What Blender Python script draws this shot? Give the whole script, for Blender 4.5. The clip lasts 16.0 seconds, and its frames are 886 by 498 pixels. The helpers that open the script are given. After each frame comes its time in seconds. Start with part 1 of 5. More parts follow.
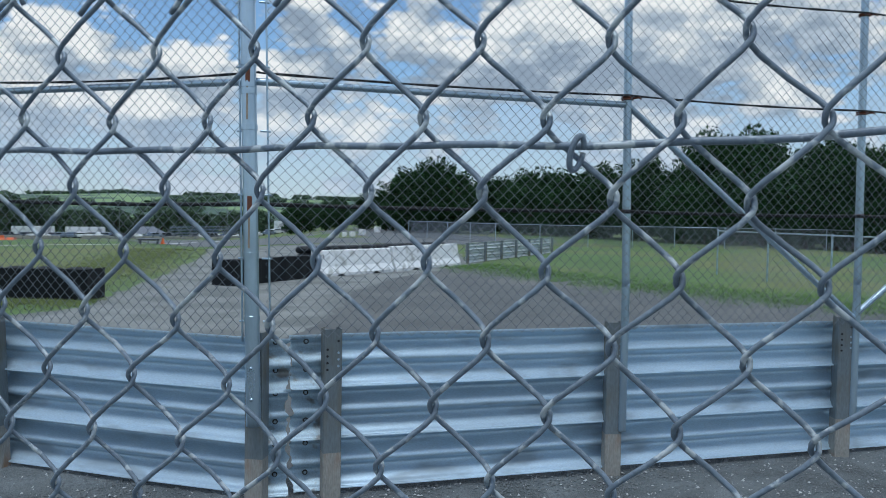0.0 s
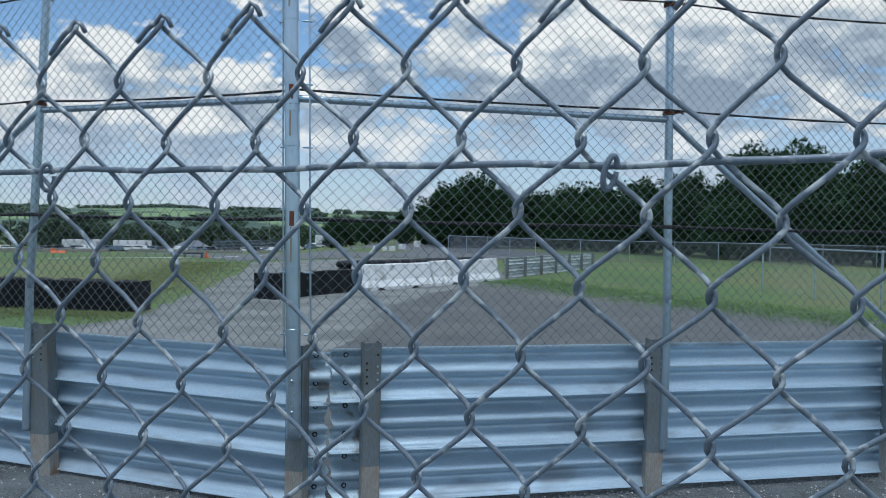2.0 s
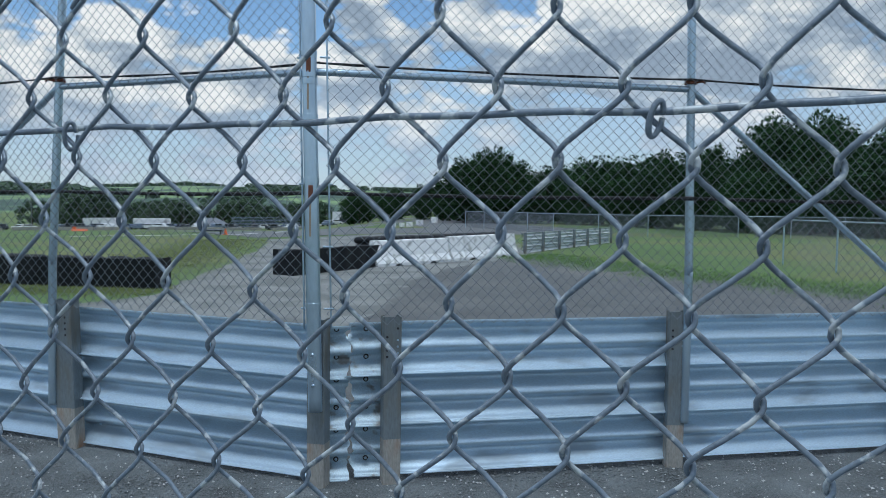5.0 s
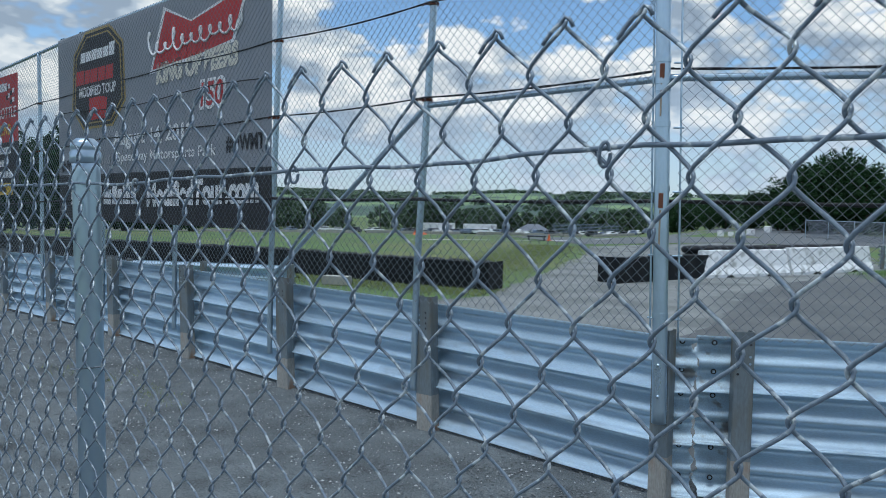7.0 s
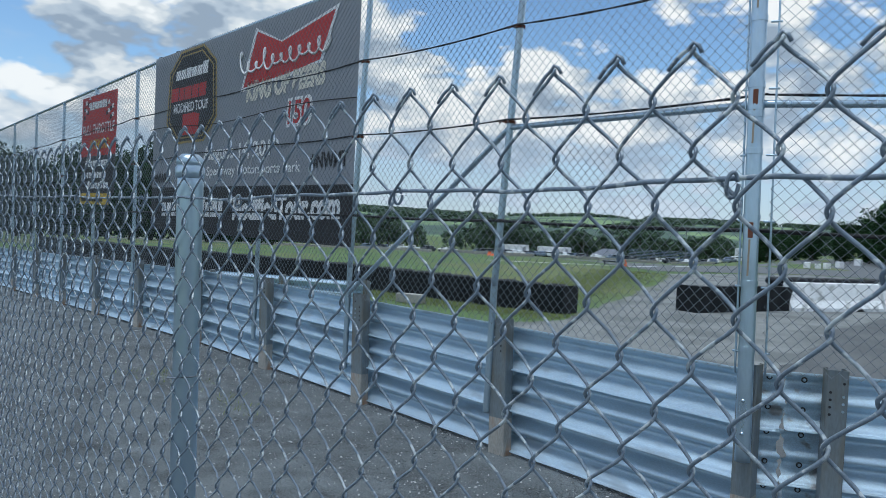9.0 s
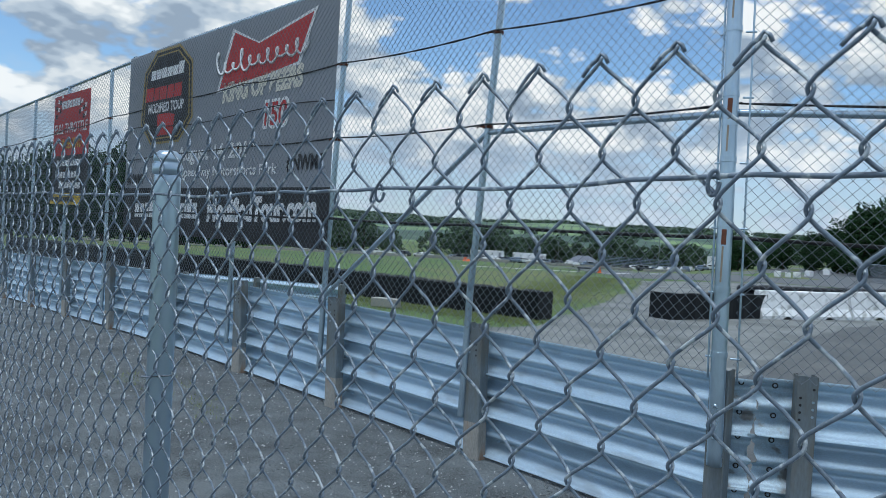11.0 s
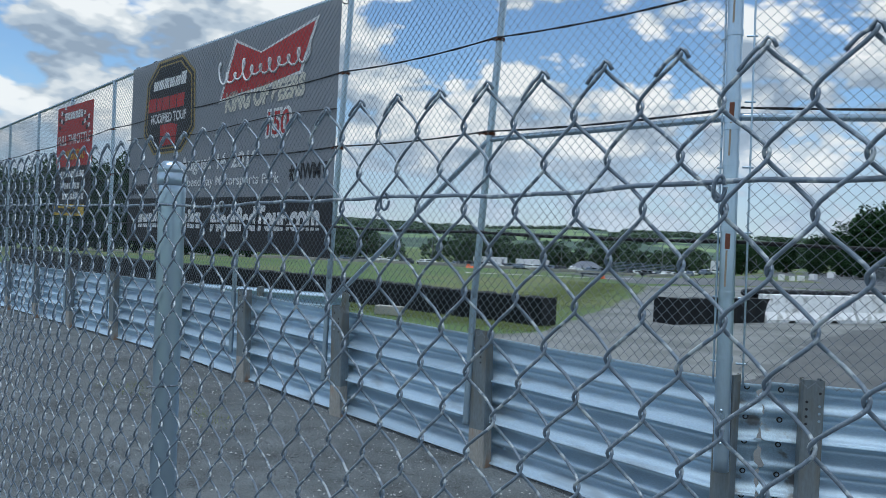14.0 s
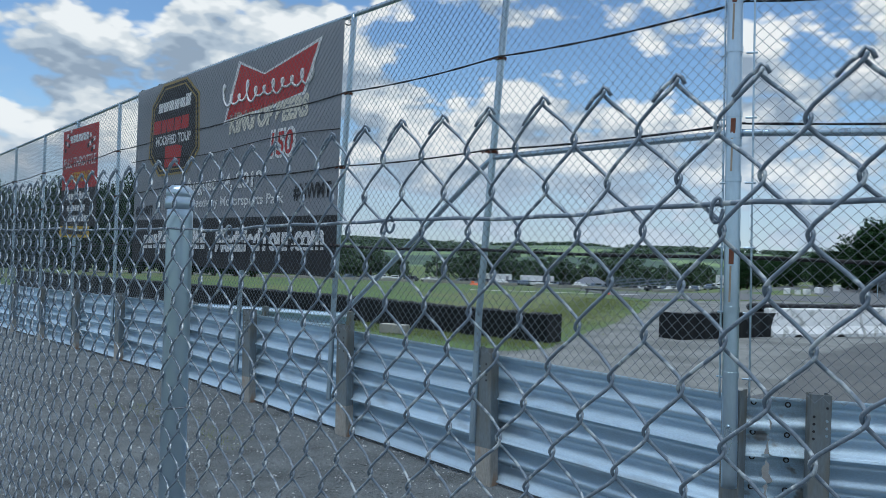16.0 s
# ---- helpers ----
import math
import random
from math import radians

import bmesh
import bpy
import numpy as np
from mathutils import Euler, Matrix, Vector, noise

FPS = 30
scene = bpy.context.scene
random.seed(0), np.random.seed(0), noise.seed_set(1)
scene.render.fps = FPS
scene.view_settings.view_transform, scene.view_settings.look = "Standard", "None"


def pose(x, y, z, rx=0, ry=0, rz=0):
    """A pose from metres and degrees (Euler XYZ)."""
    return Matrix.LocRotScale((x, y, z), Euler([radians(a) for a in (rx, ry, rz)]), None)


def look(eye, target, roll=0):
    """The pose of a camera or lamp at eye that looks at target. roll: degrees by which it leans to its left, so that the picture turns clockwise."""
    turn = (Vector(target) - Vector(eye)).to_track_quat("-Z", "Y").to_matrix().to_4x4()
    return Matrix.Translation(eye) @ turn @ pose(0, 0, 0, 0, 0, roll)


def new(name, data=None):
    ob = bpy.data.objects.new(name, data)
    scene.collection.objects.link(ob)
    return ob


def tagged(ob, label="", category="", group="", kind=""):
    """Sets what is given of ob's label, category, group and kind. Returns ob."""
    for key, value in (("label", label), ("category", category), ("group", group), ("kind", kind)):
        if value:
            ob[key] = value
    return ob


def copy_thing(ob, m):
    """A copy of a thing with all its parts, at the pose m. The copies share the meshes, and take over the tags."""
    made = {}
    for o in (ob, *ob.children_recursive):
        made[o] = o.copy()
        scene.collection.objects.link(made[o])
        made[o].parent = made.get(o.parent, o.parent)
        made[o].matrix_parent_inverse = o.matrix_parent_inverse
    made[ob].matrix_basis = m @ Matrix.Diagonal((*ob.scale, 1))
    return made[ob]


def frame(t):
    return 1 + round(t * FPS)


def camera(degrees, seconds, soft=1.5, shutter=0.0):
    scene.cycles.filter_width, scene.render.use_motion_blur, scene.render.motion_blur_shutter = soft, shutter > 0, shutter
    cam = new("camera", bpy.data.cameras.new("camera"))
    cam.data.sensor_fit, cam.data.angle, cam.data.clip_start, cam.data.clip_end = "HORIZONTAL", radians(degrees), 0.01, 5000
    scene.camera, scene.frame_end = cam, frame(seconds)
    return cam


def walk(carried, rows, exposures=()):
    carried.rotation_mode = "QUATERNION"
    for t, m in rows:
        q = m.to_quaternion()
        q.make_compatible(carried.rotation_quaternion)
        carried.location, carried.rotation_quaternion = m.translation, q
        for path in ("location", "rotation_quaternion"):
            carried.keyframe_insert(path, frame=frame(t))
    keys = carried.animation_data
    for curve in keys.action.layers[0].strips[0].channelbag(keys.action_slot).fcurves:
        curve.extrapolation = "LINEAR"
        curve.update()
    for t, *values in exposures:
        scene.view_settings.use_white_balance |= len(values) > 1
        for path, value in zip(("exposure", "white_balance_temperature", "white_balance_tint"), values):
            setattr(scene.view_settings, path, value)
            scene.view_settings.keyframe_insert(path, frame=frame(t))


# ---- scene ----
EXPOSURES = [(0.0, -0.08, 5480, 3), (5.8, -0.08, 5480, 3), (7.2, 0.02, 5480, 3), (13.0, 0.0, 5480, 3), (16.0, -0.05, 5480, 3)]
cam = camera(59.55, 16.0, soft=0.9)
PATH = [
    (0, pose(0.0000, -0.0000, 1.7199, 87.560, -0.994, -0.669)),
    (0.5, pose(-0.0032, 0.0042, 1.7210, 87.779, -1.091, 0.531)),
    (1, pose(0.0003, 0.0070, 1.7225, 88.123, -0.955, 1.327)),
    (1.5, pose(0.0013, -0.0059, 1.7213, 88.416, -0.867, 1.791)),
    (2, pose(0.0016, -0.0162, 1.7215, 88.595, -1.152, 2.260)),
    (2.5, pose(-0.0014, -0.0142, 1.7227, 88.382, -0.977, 2.356)),
    (3, pose(0.0021, -0.0054, 1.7218, 88.053, -0.847, 2.276)),
    (5.5, pose(-0.0238, 0.0001, 1.7048, 86.440, -0.591, 4.717)),
    (6, pose(-0.0716, -0.0227, 1.7078, 86.255, 0.155, 11.675)),
    (6.5, pose(-0.1239, -0.0425, 1.7108, 86.808, 0.181, 20.362)),
    (7, pose(-0.1622, -0.0727, 1.7084, 86.957, -1.018, 26.808)),
    (7.5, pose(-0.1899, -0.0890, 1.7110, 87.645, -2.577, 31.607)),
    (8, pose(-0.2050, -0.0868, 1.7180, 87.903, -3.337, 33.271)),
    (8.5, pose(-0.1981, -0.0743, 1.7154, 87.923, -3.086, 32.742)),
    (9, pose(-0.1994, -0.0809, 1.7116, 88.289, -2.780, 32.299)),
    (11.5, pose(-0.2052, -0.0847, 1.7008, 88.778, -3.597, 30.117)),
    (12, pose(-0.2057, -0.0808, 1.7005, 88.613, -3.523, 29.889)),
    (12.5, pose(-0.2074, -0.0821, 1.7006, 88.626, -3.490, 29.915)),
    (13, pose(-0.2070, -0.0832, 1.7010, 88.765, -3.507, 29.961)),
    (13.5, pose(-0.2059, -0.0861, 1.7023, 88.959, -3.242, 30.255)),
    (14, pose(-0.2070, -0.0875, 1.7024, 89.288, -2.863, 30.707)),
    (14.5, pose(-0.2061, -0.0903, 1.7018, 89.503, -2.708, 30.887)),
    (15, pose(-0.2042, -0.0903, 1.7013, 89.521, -2.643, 30.952)),
    (15.5, pose(-0.2032, -0.0943, 1.7026, 89.921, -2.444, 31.015)),
    (16, pose(-0.1993, -0.1020, 1.7080, 90.559, -2.225, 31.014)),
]
walk(cam, PATH, EXPOSURES)

# ---- world, sun and exposure ----
SUN_AZ, SUN_EL = 200.0, 77.0


def build_world():
    w = bpy.data.worlds.new("sky")
    scene.world = w
    w.use_nodes = True
    nt = w.node_tree
    nt.nodes.clear()
    N = lambda k: nt.nodes.new(k)
    out = N("ShaderNodeOutputWorld")
    bg = N("ShaderNodeBackground")
    bg.inputs["Strength"].default_value = 1.0
    sky = N("ShaderNodeTexSky")
    sky.sky_type, sky.sun_disc = "NISHITA", False
    sky.sun_elevation, sky.sun_rotation = radians(SUN_EL), radians(SUN_AZ)
    sky.air_density, sky.dust_density = 1.0, 0.25
    dim = N("ShaderNodeVectorMath")
    dim.operation = "SCALE"
    dim.inputs["Scale"].default_value = 0.125
    nt.links.new(sky.outputs[0], dim.inputs[0])
    # cloud layer: the sky's direction laid on a flat sheet overhead
    tc = N("ShaderNodeTexCoord")
    sep = N("ShaderNodeSeparateXYZ")
    nt.links.new(tc.outputs["Generated"], sep.inputs[0])

    def m(op, a, b=None, c=None, clamp=False):
        n = N("ShaderNodeMath")
        n.operation, n.use_clamp = op, clamp
        for i, v in enumerate((a, b, c)):
            if v is None:
                continue
            if isinstance(v, (int, float)):
                n.inputs[i].default_value = v
            else:
                nt.links.new(v, n.inputs[i])
        return n.outputs[0]

    comb = N("ShaderNodeCombineXYZ")
    nt.links.new(sep.outputs[0], comb.inputs[0])
    nt.links.new(sep.outputs[1], comb.inputs[1])
    nt.links.new(m("MULTIPLY", sep.outputs[2], 2.0), comb.inputs[2])

    def at(shift):
        mp = N("ShaderNodeMapping")
        mp.inputs["Location"].default_value = shift
        nt.links.new(comb.outputs[0], mp.inputs[0])
        return mp.outputs[0]

    def fbm(scale, detail, rough, shift, dist=0.0):
        n = N("ShaderNodeTexNoise")
        n.inputs["Scale"].default_value = scale
        n.inputs["Detail"].default_value = detail
        n.inputs["Roughness"].default_value = rough
        n.inputs["Distortion"].default_value = dist
        nt.links.new(at(shift), n.inputs["Vector"])
        return n.outputs["Fac"]

    def puffs(scale, shift):
        """Rounded heaps: cells that swell towards their middles."""
        n = N("ShaderNodeTexVoronoi")
        n.feature = "SMOOTH_F1"
        n.inputs["Scale"].default_value = scale
        n.inputs["Detail"].default_value = 3.0
        n.inputs["Roughness"].default_value = 0.62
        n.inputs["Smoothness"].default_value = 0.35
        nt.links.new(at(shift), n.inputs["Vector"])
        return n.outputs["Distance"]

    def blob(az, el, w, amp):
        """A gap (amp > 0) or a heap (amp < 0) in the cloud about one direction."""
        a, e = radians(az), radians(el)
        sub = N("ShaderNodeVectorMath")
        sub.operation = "DISTANCE"
        sub.inputs[1].default_value = (math.sin(a) * math.cos(e), math.cos(a) * math.cos(e), 2.0 * math.sin(e))
        nt.links.new(comb.outputs[0], sub.inputs[0])
        r = N("ShaderNodeMapRange")
        r.interpolation_type = "SMOOTHSTEP"
        for k, v in (("From Min", 0.0), ("From Max", w), ("To Min", amp), ("To Max", 0.0)):
            r.inputs[k].default_value = v
        nt.links.new(sub.outputs["Value"], r.inputs["Value"])
        return r.outputs[0]

    def ramp(v, stops):
        r = N("ShaderNodeValToRGB")
        r.color_ramp.interpolation = "EASE"
        while len(r.color_ramp.elements) < len(stops):
            r.color_ramp.elements.new(0.5)
        for e, (p, c) in zip(r.color_ramp.elements, stops):
            e.position, e.color = p, (*c, 1)
        nt.links.new(v, r.inputs[0])
        return r.outputs[0]

    def heaps(up):
        """How thick the cloud is, here or a little higher up."""
        big = fbm(4.2, 5.0, 0.5, (3.1, 1.15, 0.4 + up), 0.2)
        small = m("MULTIPLY_ADD", puffs(9.0, (0.4, 1.7, 0.9 + up)), -0.34, 0.17)
        return m("ADD", big, small)

    cover, above = heaps(0.0), heaps(0.075)
    gaps = None
    for g in ((-18, 13.0, 0.13, 0.18), (2.6, 13.0, 0.10, 0.17), (-5, 14.5, 0.10, 0.14), (-34, 15.5, 0.15, 0.17), (-10, 17.0, 0.12, 0.16), (-58, 16.0, 0.16, 0.16),
              (-22, 19.5, 0.12, 0.10), (-45, 12.0, 0.22, -0.14), (13, 11.0, 0.42, -0.16), (-8, 8.5, 0.16, -0.10), (-27, 9.5, 0.24, -0.13), (-50, 8.0, 0.2, -0.10), (-15, 7.0, 0.16, -0.08)):
        b = blob(*g)
        gaps = b if gaps is None else m("ADD", gaps, b)
    fine = fbm(16.0, 8.0, 0.6, (0.3, 2.0, 0.7))
    lit = m("ADD", m("MULTIPLY_ADD", m("SUBTRACT", cover, above), 3.6, 0.56), m("MULTIPLY_ADD", fine, 0.7, -0.35))
    # the thicker the cloud, the greyer its base
    lit = m("SUBTRACT", lit, m("MULTIPLY", m("MAXIMUM", m("SUBTRACT", m("SUBTRACT", cover, gaps), 0.40), 0.0), 1.3))
    lit = m("MULTIPLY_ADD", lit, 0.78, 0.11)
    mask = ramp(m("SUBTRACT", m("ADD", cover, m("MULTIPLY_ADD", fine, 0.14, -0.07)), gaps), [(0.20, (0, 0, 0)), (0.30, (1, 1, 1))])
    body = ramp(lit, [(0.10, (0.35, 0.385, 0.435)), (0.40, (0.52, 0.54, 0.565)), (0.66, (0.77, 0.73, 0.685)), (0.92, (0.99, 0.90, 0.81))])
    mix = N("ShaderNodeMix")
    mix.data_type = "RGBA"
    nt.links.new(mask, mix.inputs["Factor"])
    nt.links.new(dim.outputs[0], mix.inputs["A"])
    nt.links.new(body, mix.inputs["B"])
    # far cloud bank: blue-grey towards the horizon
    far = N("ShaderNodeMapRange")
    far.interpolation_type = "SMOOTHSTEP"
    for k, v in (("From Min", 0.02), ("From Max", 0.105), ("To Min", 0.68), ("To Max", 0.0)):
        far.inputs[k].default_value = v
    nt.links.new(m("ADD", sep.outputs[2], m("MULTIPLY_ADD", cover, 0.22, -0.11)), far.inputs["Value"])
    low = N("ShaderNodeMix")
    low.data_type = "RGBA"
    low.inputs["B"].default_value = (0.50, 0.565, 0.645, 1)
    nt.links.new(far.outputs[0], low.inputs["Factor"])
    nt.links.new(mix.outputs["Result"], low.inputs["A"])
    nt.links.new(low.outputs["Result"], bg.inputs["Color"])
    nt.links.new(bg.outputs[0], out.inputs[0])


build_world()
sun_data = bpy.data.lights.new("sun", "SUN")
sun_data.energy, sun_data.angle, sun_data.color = 2.3, radians(28), (1.0, 0.965, 0.92)
sun = new("sun", sun_data)
sun_dir = Vector((math.sin(radians(SUN_AZ)) * math.cos(radians(SUN_EL)), math.cos(radians(SUN_AZ)) * math.cos(radians(SUN_EL)), math.sin(radians(SUN_EL))))
sun.matrix_world = look(sun_dir * 50, (0, 0, 0))


# ---- materials ----
def material(name, base, rough=0.6, metal=0.0, vary=0.25, scale=8.0, fine=60.0, bump=0.2, bump_dist=0.004, tint=None, tint_scale=2.0, tint_lo=0.5, tint_hi=0.65, spec=0.5, rnd=0.0, stretch=(1, 1, 1), rough_vary=0.15, detail=6.0):
    """A surface with grain at two scales, stains in a second colour, and fine relief."""
    m = bpy.data.materials.new(name)
    m.use_nodes = True
    nt = m.node_tree
    b = nt.nodes["Principled BSDF"]
    L = nt.links.new
    tc = nt.nodes.new("ShaderNodeTexCoord")
    mp = nt.nodes.new("ShaderNodeMapping")
    mp.inputs["Scale"].default_value = stretch
    L(tc.outputs["Object"], mp.inputs[0])

    def noise_tex(s, d=detail):
        n = nt.nodes.new("ShaderNodeTexNoise")
        n.inputs["Scale"].default_value, n.inputs["Detail"].default_value = s, d
        L(mp.outputs[0], n.inputs["Vector"])
        return n.outputs["Fac"]

    big, small = noise_tex(scale), noise_tex(fine, 3.0)
    add = nt.nodes.new("ShaderNodeMath")
    add.operation = "ADD"
    L(big, add.inputs[0])
    L(small, add.inputs[1])
    half = nt.nodes.new("ShaderNodeMapRange")
    half.inputs["From Min"].default_value, half.inputs["From Max"].default_value = 0.6, 1.4
    half.inputs["To Min"].default_value, half.inputs["To Max"].default_value = 1 - vary, 1 + vary
    L(add.outputs[0], half.inputs["Value"])
    col = nt.nodes.new("ShaderNodeVectorMath")
    col.operation = "SCALE"
    col.inputs[0].default_value = base
    L(half.outputs[0], col.inputs["Scale"])
    res = col.outputs[0]
    if rnd:
        oi = nt.nodes.new("ShaderNodeObjectInfo")
        mr = nt.nodes.new("ShaderNodeMapRange")
        mr.inputs["To Min"].default_value, mr.inputs["To Max"].default_value = 1 - rnd, 1 + rnd
        L(oi.outputs["Random"], mr.inputs["Value"])
        c2 = nt.nodes.new("ShaderNodeVectorMath")
        c2.operation = "SCALE"
        L(res, c2.inputs[0])
        L(mr.outputs[0], c2.inputs["Scale"])
        res = c2.outputs[0]
    if tint:
        tn = noise_tex(tint_scale, 8.0)
        tr = nt.nodes.new("ShaderNodeMapRange")
        tr.interpolation_type = "SMOOTHSTEP"
        tr.inputs["From Min"].default_value, tr.inputs["From Max"].default_value = tint_lo, tint_hi
        L(tn, tr.inputs["Value"])
        mx = nt.nodes.new("ShaderNodeMix")
        mx.data_type = "RGBA"
        mx.inputs["B"].default_value = (*tint, 1)
        L(tr.outputs[0], mx.inputs["Factor"])
        L(res, mx.inputs["A"])
        res = mx.outputs["Result"]
    L(res, b.inputs["Base Color"])
    rr = nt.nodes.new("ShaderNodeMapRange")
    rr.inputs["To Min"].default_value, rr.inputs["To Max"].default_value = max(0.03, rough - rough_vary), min(1, rough + rough_vary)
    L(big, rr.inputs["Value"])
    L(rr.outputs[0], b.inputs["Roughness"])
    b.inputs["Metallic"].default_value = metal
    b.inputs["Specular IOR Level"].default_value = spec
    if bump:
        bp = nt.nodes.new("ShaderNodeBump")
        bp.inputs["Strength"].default_value, bp.inputs["Distance"].default_value = bump, bump_dist
        L(add.outputs[0], bp.inputs["Height"])
        L(bp.outputs[0], b.inputs["Normal"])
    return m


def foliage(name, base, vary=0.5):
    """Leaves: a thin surface whose colour differs from clump to clump and that lets some light through."""
    m = bpy.data.materials.new(name)
    m.use_nodes = True
    nt = m.node_tree
    b = nt.nodes["Principled BSDF"]
    g = nt.nodes.new("ShaderNodeNewGeometry")
    oi = nt.nodes.new("ShaderNodeObjectInfo")
    ad = nt.nodes.new("ShaderNodeMath")
    ad.operation = "MULTIPLY_ADD"
    ad.inputs[1].default_value = 0.5
    nt.links.new(oi.outputs["Random"], ad.inputs[0])
    nt.links.new(g.outputs["Random Per Island"], ad.inputs[2])
    r = nt.nodes.new("ShaderNodeValToRGB")
    e = r.color_ramp.elements
    e[0].position, e[0].color = 0.0, (*[c * (1 - vary) for c in base], 1)
    e[1].position, e[1].color = 1.4, (base[0] * (1 + vary) + 0.004, base[1] * (1 + vary), base[2] * (1 + vary * 0.3), 1)
    nt.links.new(ad.outputs[0], r.inputs[0])
    nt.links.new(r.outputs[0], b.inputs["Base Color"])
    b.inputs["Roughness"].default_value = 0.6
    b.inputs["Specular IOR Level"].default_value = 0.25
    tr = nt.nodes.new("ShaderNodeBsdfTranslucent")
    nt.links.new(r.outputs[0], tr.inputs[0])
    mx = nt.nodes.new("ShaderNodeMixShader")
    mx.inputs[0].default_value = 0.22
    nt.links.new(b.outputs[0], mx.inputs[1])
    nt.links.new(tr.outputs[0], mx.inputs[2])
    nt.links.new(mx.outputs[0], nt.nodes["Material Output"].inputs[0])
    return m


M_WIRE = material("coated_wire", (0.19, 0.23, 0.28), 0.40, 0.12, 0.3, 30, 300, 0.5, 0.0008, tint=(0.50, 0.54, 0.56), tint_scale=70, tint_lo=0.54, tint_hi=0.63, spec=0.5)
M_GALV_WIRE = material("galvanised_wire", (0.225, 0.25, 0.28), 0.45, 0.5, 0.2, 20, 200, 0.0)
M_PIPE = material("galvanised_pipe", (0.50, 0.61, 0.71), 0.30, 0.85, 0.08, 6, 70, 0.03, 0.0005, tint=(0.42, 0.51, 0.60), tint_scale=5, stretch=(1, 1, 0.3), rough_vary=0.08)
M_RAIL = material("galvanised_guardrail", (0.54, 0.665, 0.77), 0.46, 0.58, 0.16, 4, 120, 0.15, 0.001, tint=(0.36, 0.43, 0.49), tint_scale=4.0, tint_lo=0.52, tint_hi=0.72, stretch=(0.5, 1, 1.8), rnd=0.12)
# splice zinc: worn, its darker blotches also standing for shadows among the dents
M_RAIL_SPLICE = material("scraped_zinc", (0.50, 0.61, 0.69), 0.48, 0.5, 0.25, 14, 120, 0.3, 0.002, tint=(0.26, 0.26, 0.25), tint_scale=9.0, tint_lo=0.57, tint_hi=0.70)
M_RAIL_PALE = material("pale_zinc_rail", (0.62, 0.66, 0.68), 0.6, 0.2, 0.12, 2, 30, 0.1, 0.002)
M_POST = material("weathered_steel_post", (0.20, 0.232, 0.25), 0.6, 0.35, 0.25, 9, 90, 0.3, 0.002, tint=(0.175, 0.165, 0.135), tint_scale=4, tint_lo=0.46, tint_hi=0.6, stretch=(1, 1, 0.25))
M_POST_FOOT = material("rusty_post_foot", (0.34, 0.33, 0.30), 0.75, 0.1, 0.35, 14, 120, 0.35, 0.002, tint=(0.28, 0.15, 0.075), tint_scale=5, tint_lo=0.44, tint_hi=0.60, stretch=(1, 1, 0.25))
M_RUST = material("rust", (0.15, 0.055, 0.030), 0.8, 0.1, 0.35, 40, 250, 0.3, 0.001)
M_DARK = material("dark_hole", (0.02, 0.02, 0.022), 0.7)
M_CABLE = material("black_cable", (0.018, 0.017, 0.018), 0.55, 0.2, 0.3, 60, 300, 0.2, 0.001)
M_RUBBER = material("black_rubber", (0.0055, 0.0072, 0.0100), 0.55, 0.0, 0.4, 3, 40, 0.3, 0.004, tint=(0.013, 0.0145, 0.017), tint_scale=1.5, tint_lo=0.6, tint_hi=0.8, spec=0.3)
M_CONCRETE_WHITE = material("worn_white_concrete", (0.80, 0.81, 0.81), 0.85, 0.0, 0.16, 6, 40, 0.3, 0.006, tint=(0.42, 0.43, 0.41), tint_scale=4.5, tint_lo=0.52, tint_hi=0.70)
M_CONCRETE = material("grey_concrete", (0.36, 0.35, 0.32), 0.85, 0.0, 0.18, 3, 40, 0.3, 0.005)
M_GRAVEL = material("dark_gravel", (0.118, 0.132, 0.138), 0.9, 0.0, 0.95, 3, 95, 1.0, 0.018, tint=(0.145, 0.16, 0.165), tint_scale=1.1, tint_lo=0.5, tint_hi=0.75)
M_ASPHALT = material("old_pale_asphalt", (0.19, 0.197, 0.19), 0.9, 0.0, 0.38, 1.7, 45, 0.5, 0.008, tint=(0.125, 0.132, 0.128), tint_scale=0.8, tint_lo=0.44, tint_hi=0.62)
M_ASPHALT_DARK = material("dark_asphalt", (0.090, 0.095, 0.096), 0.85, 0.0, 0.45, 1.6, 45, 0.35, 0.006, tint=(0.14, 0.14, 0.132), tint_scale=0.28, tint_lo=0.5, tint_hi=0.7)
M_TRACK = material("racetrack_asphalt", (0.115, 0.122, 0.128), 0.85, 0.0, 0.12, 0.1, 8, 0.1, 0.01)
M_GRASS = material("mown_grass", (0.096, 0.150, 0.056), 0.9, 0.0, 0.3, 0.25, 6, 0.6, 0.05, tint=(0.140, 0.158, 0.070), tint_scale=0.11, tint_lo=0.44, tint_hi=0.62, spec=0.2)
M_BLADE = foliage("grass_blades", (0.150, 0.185, 0.075), 0.3)
M_BLADE_GREEN = foliage("lush_grass_blades", (0.115, 0.205, 0.066), 0.35)
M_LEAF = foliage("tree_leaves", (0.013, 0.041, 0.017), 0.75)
# far leaves carry the distance haze in a paler, bluer colour
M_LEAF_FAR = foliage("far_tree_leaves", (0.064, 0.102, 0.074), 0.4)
M_BARK = material("bark", (0.075, 0.06, 0.045), 0.9, 0.0, 0.3, 6, 40, 0.6, 0.02, stretch=(1, 1, 0.2))
# woods and meadows both paled and blued to paint in the distance haze
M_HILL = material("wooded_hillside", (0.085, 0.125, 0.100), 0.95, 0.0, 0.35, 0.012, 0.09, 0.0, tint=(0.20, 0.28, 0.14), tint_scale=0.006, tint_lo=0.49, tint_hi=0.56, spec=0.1)
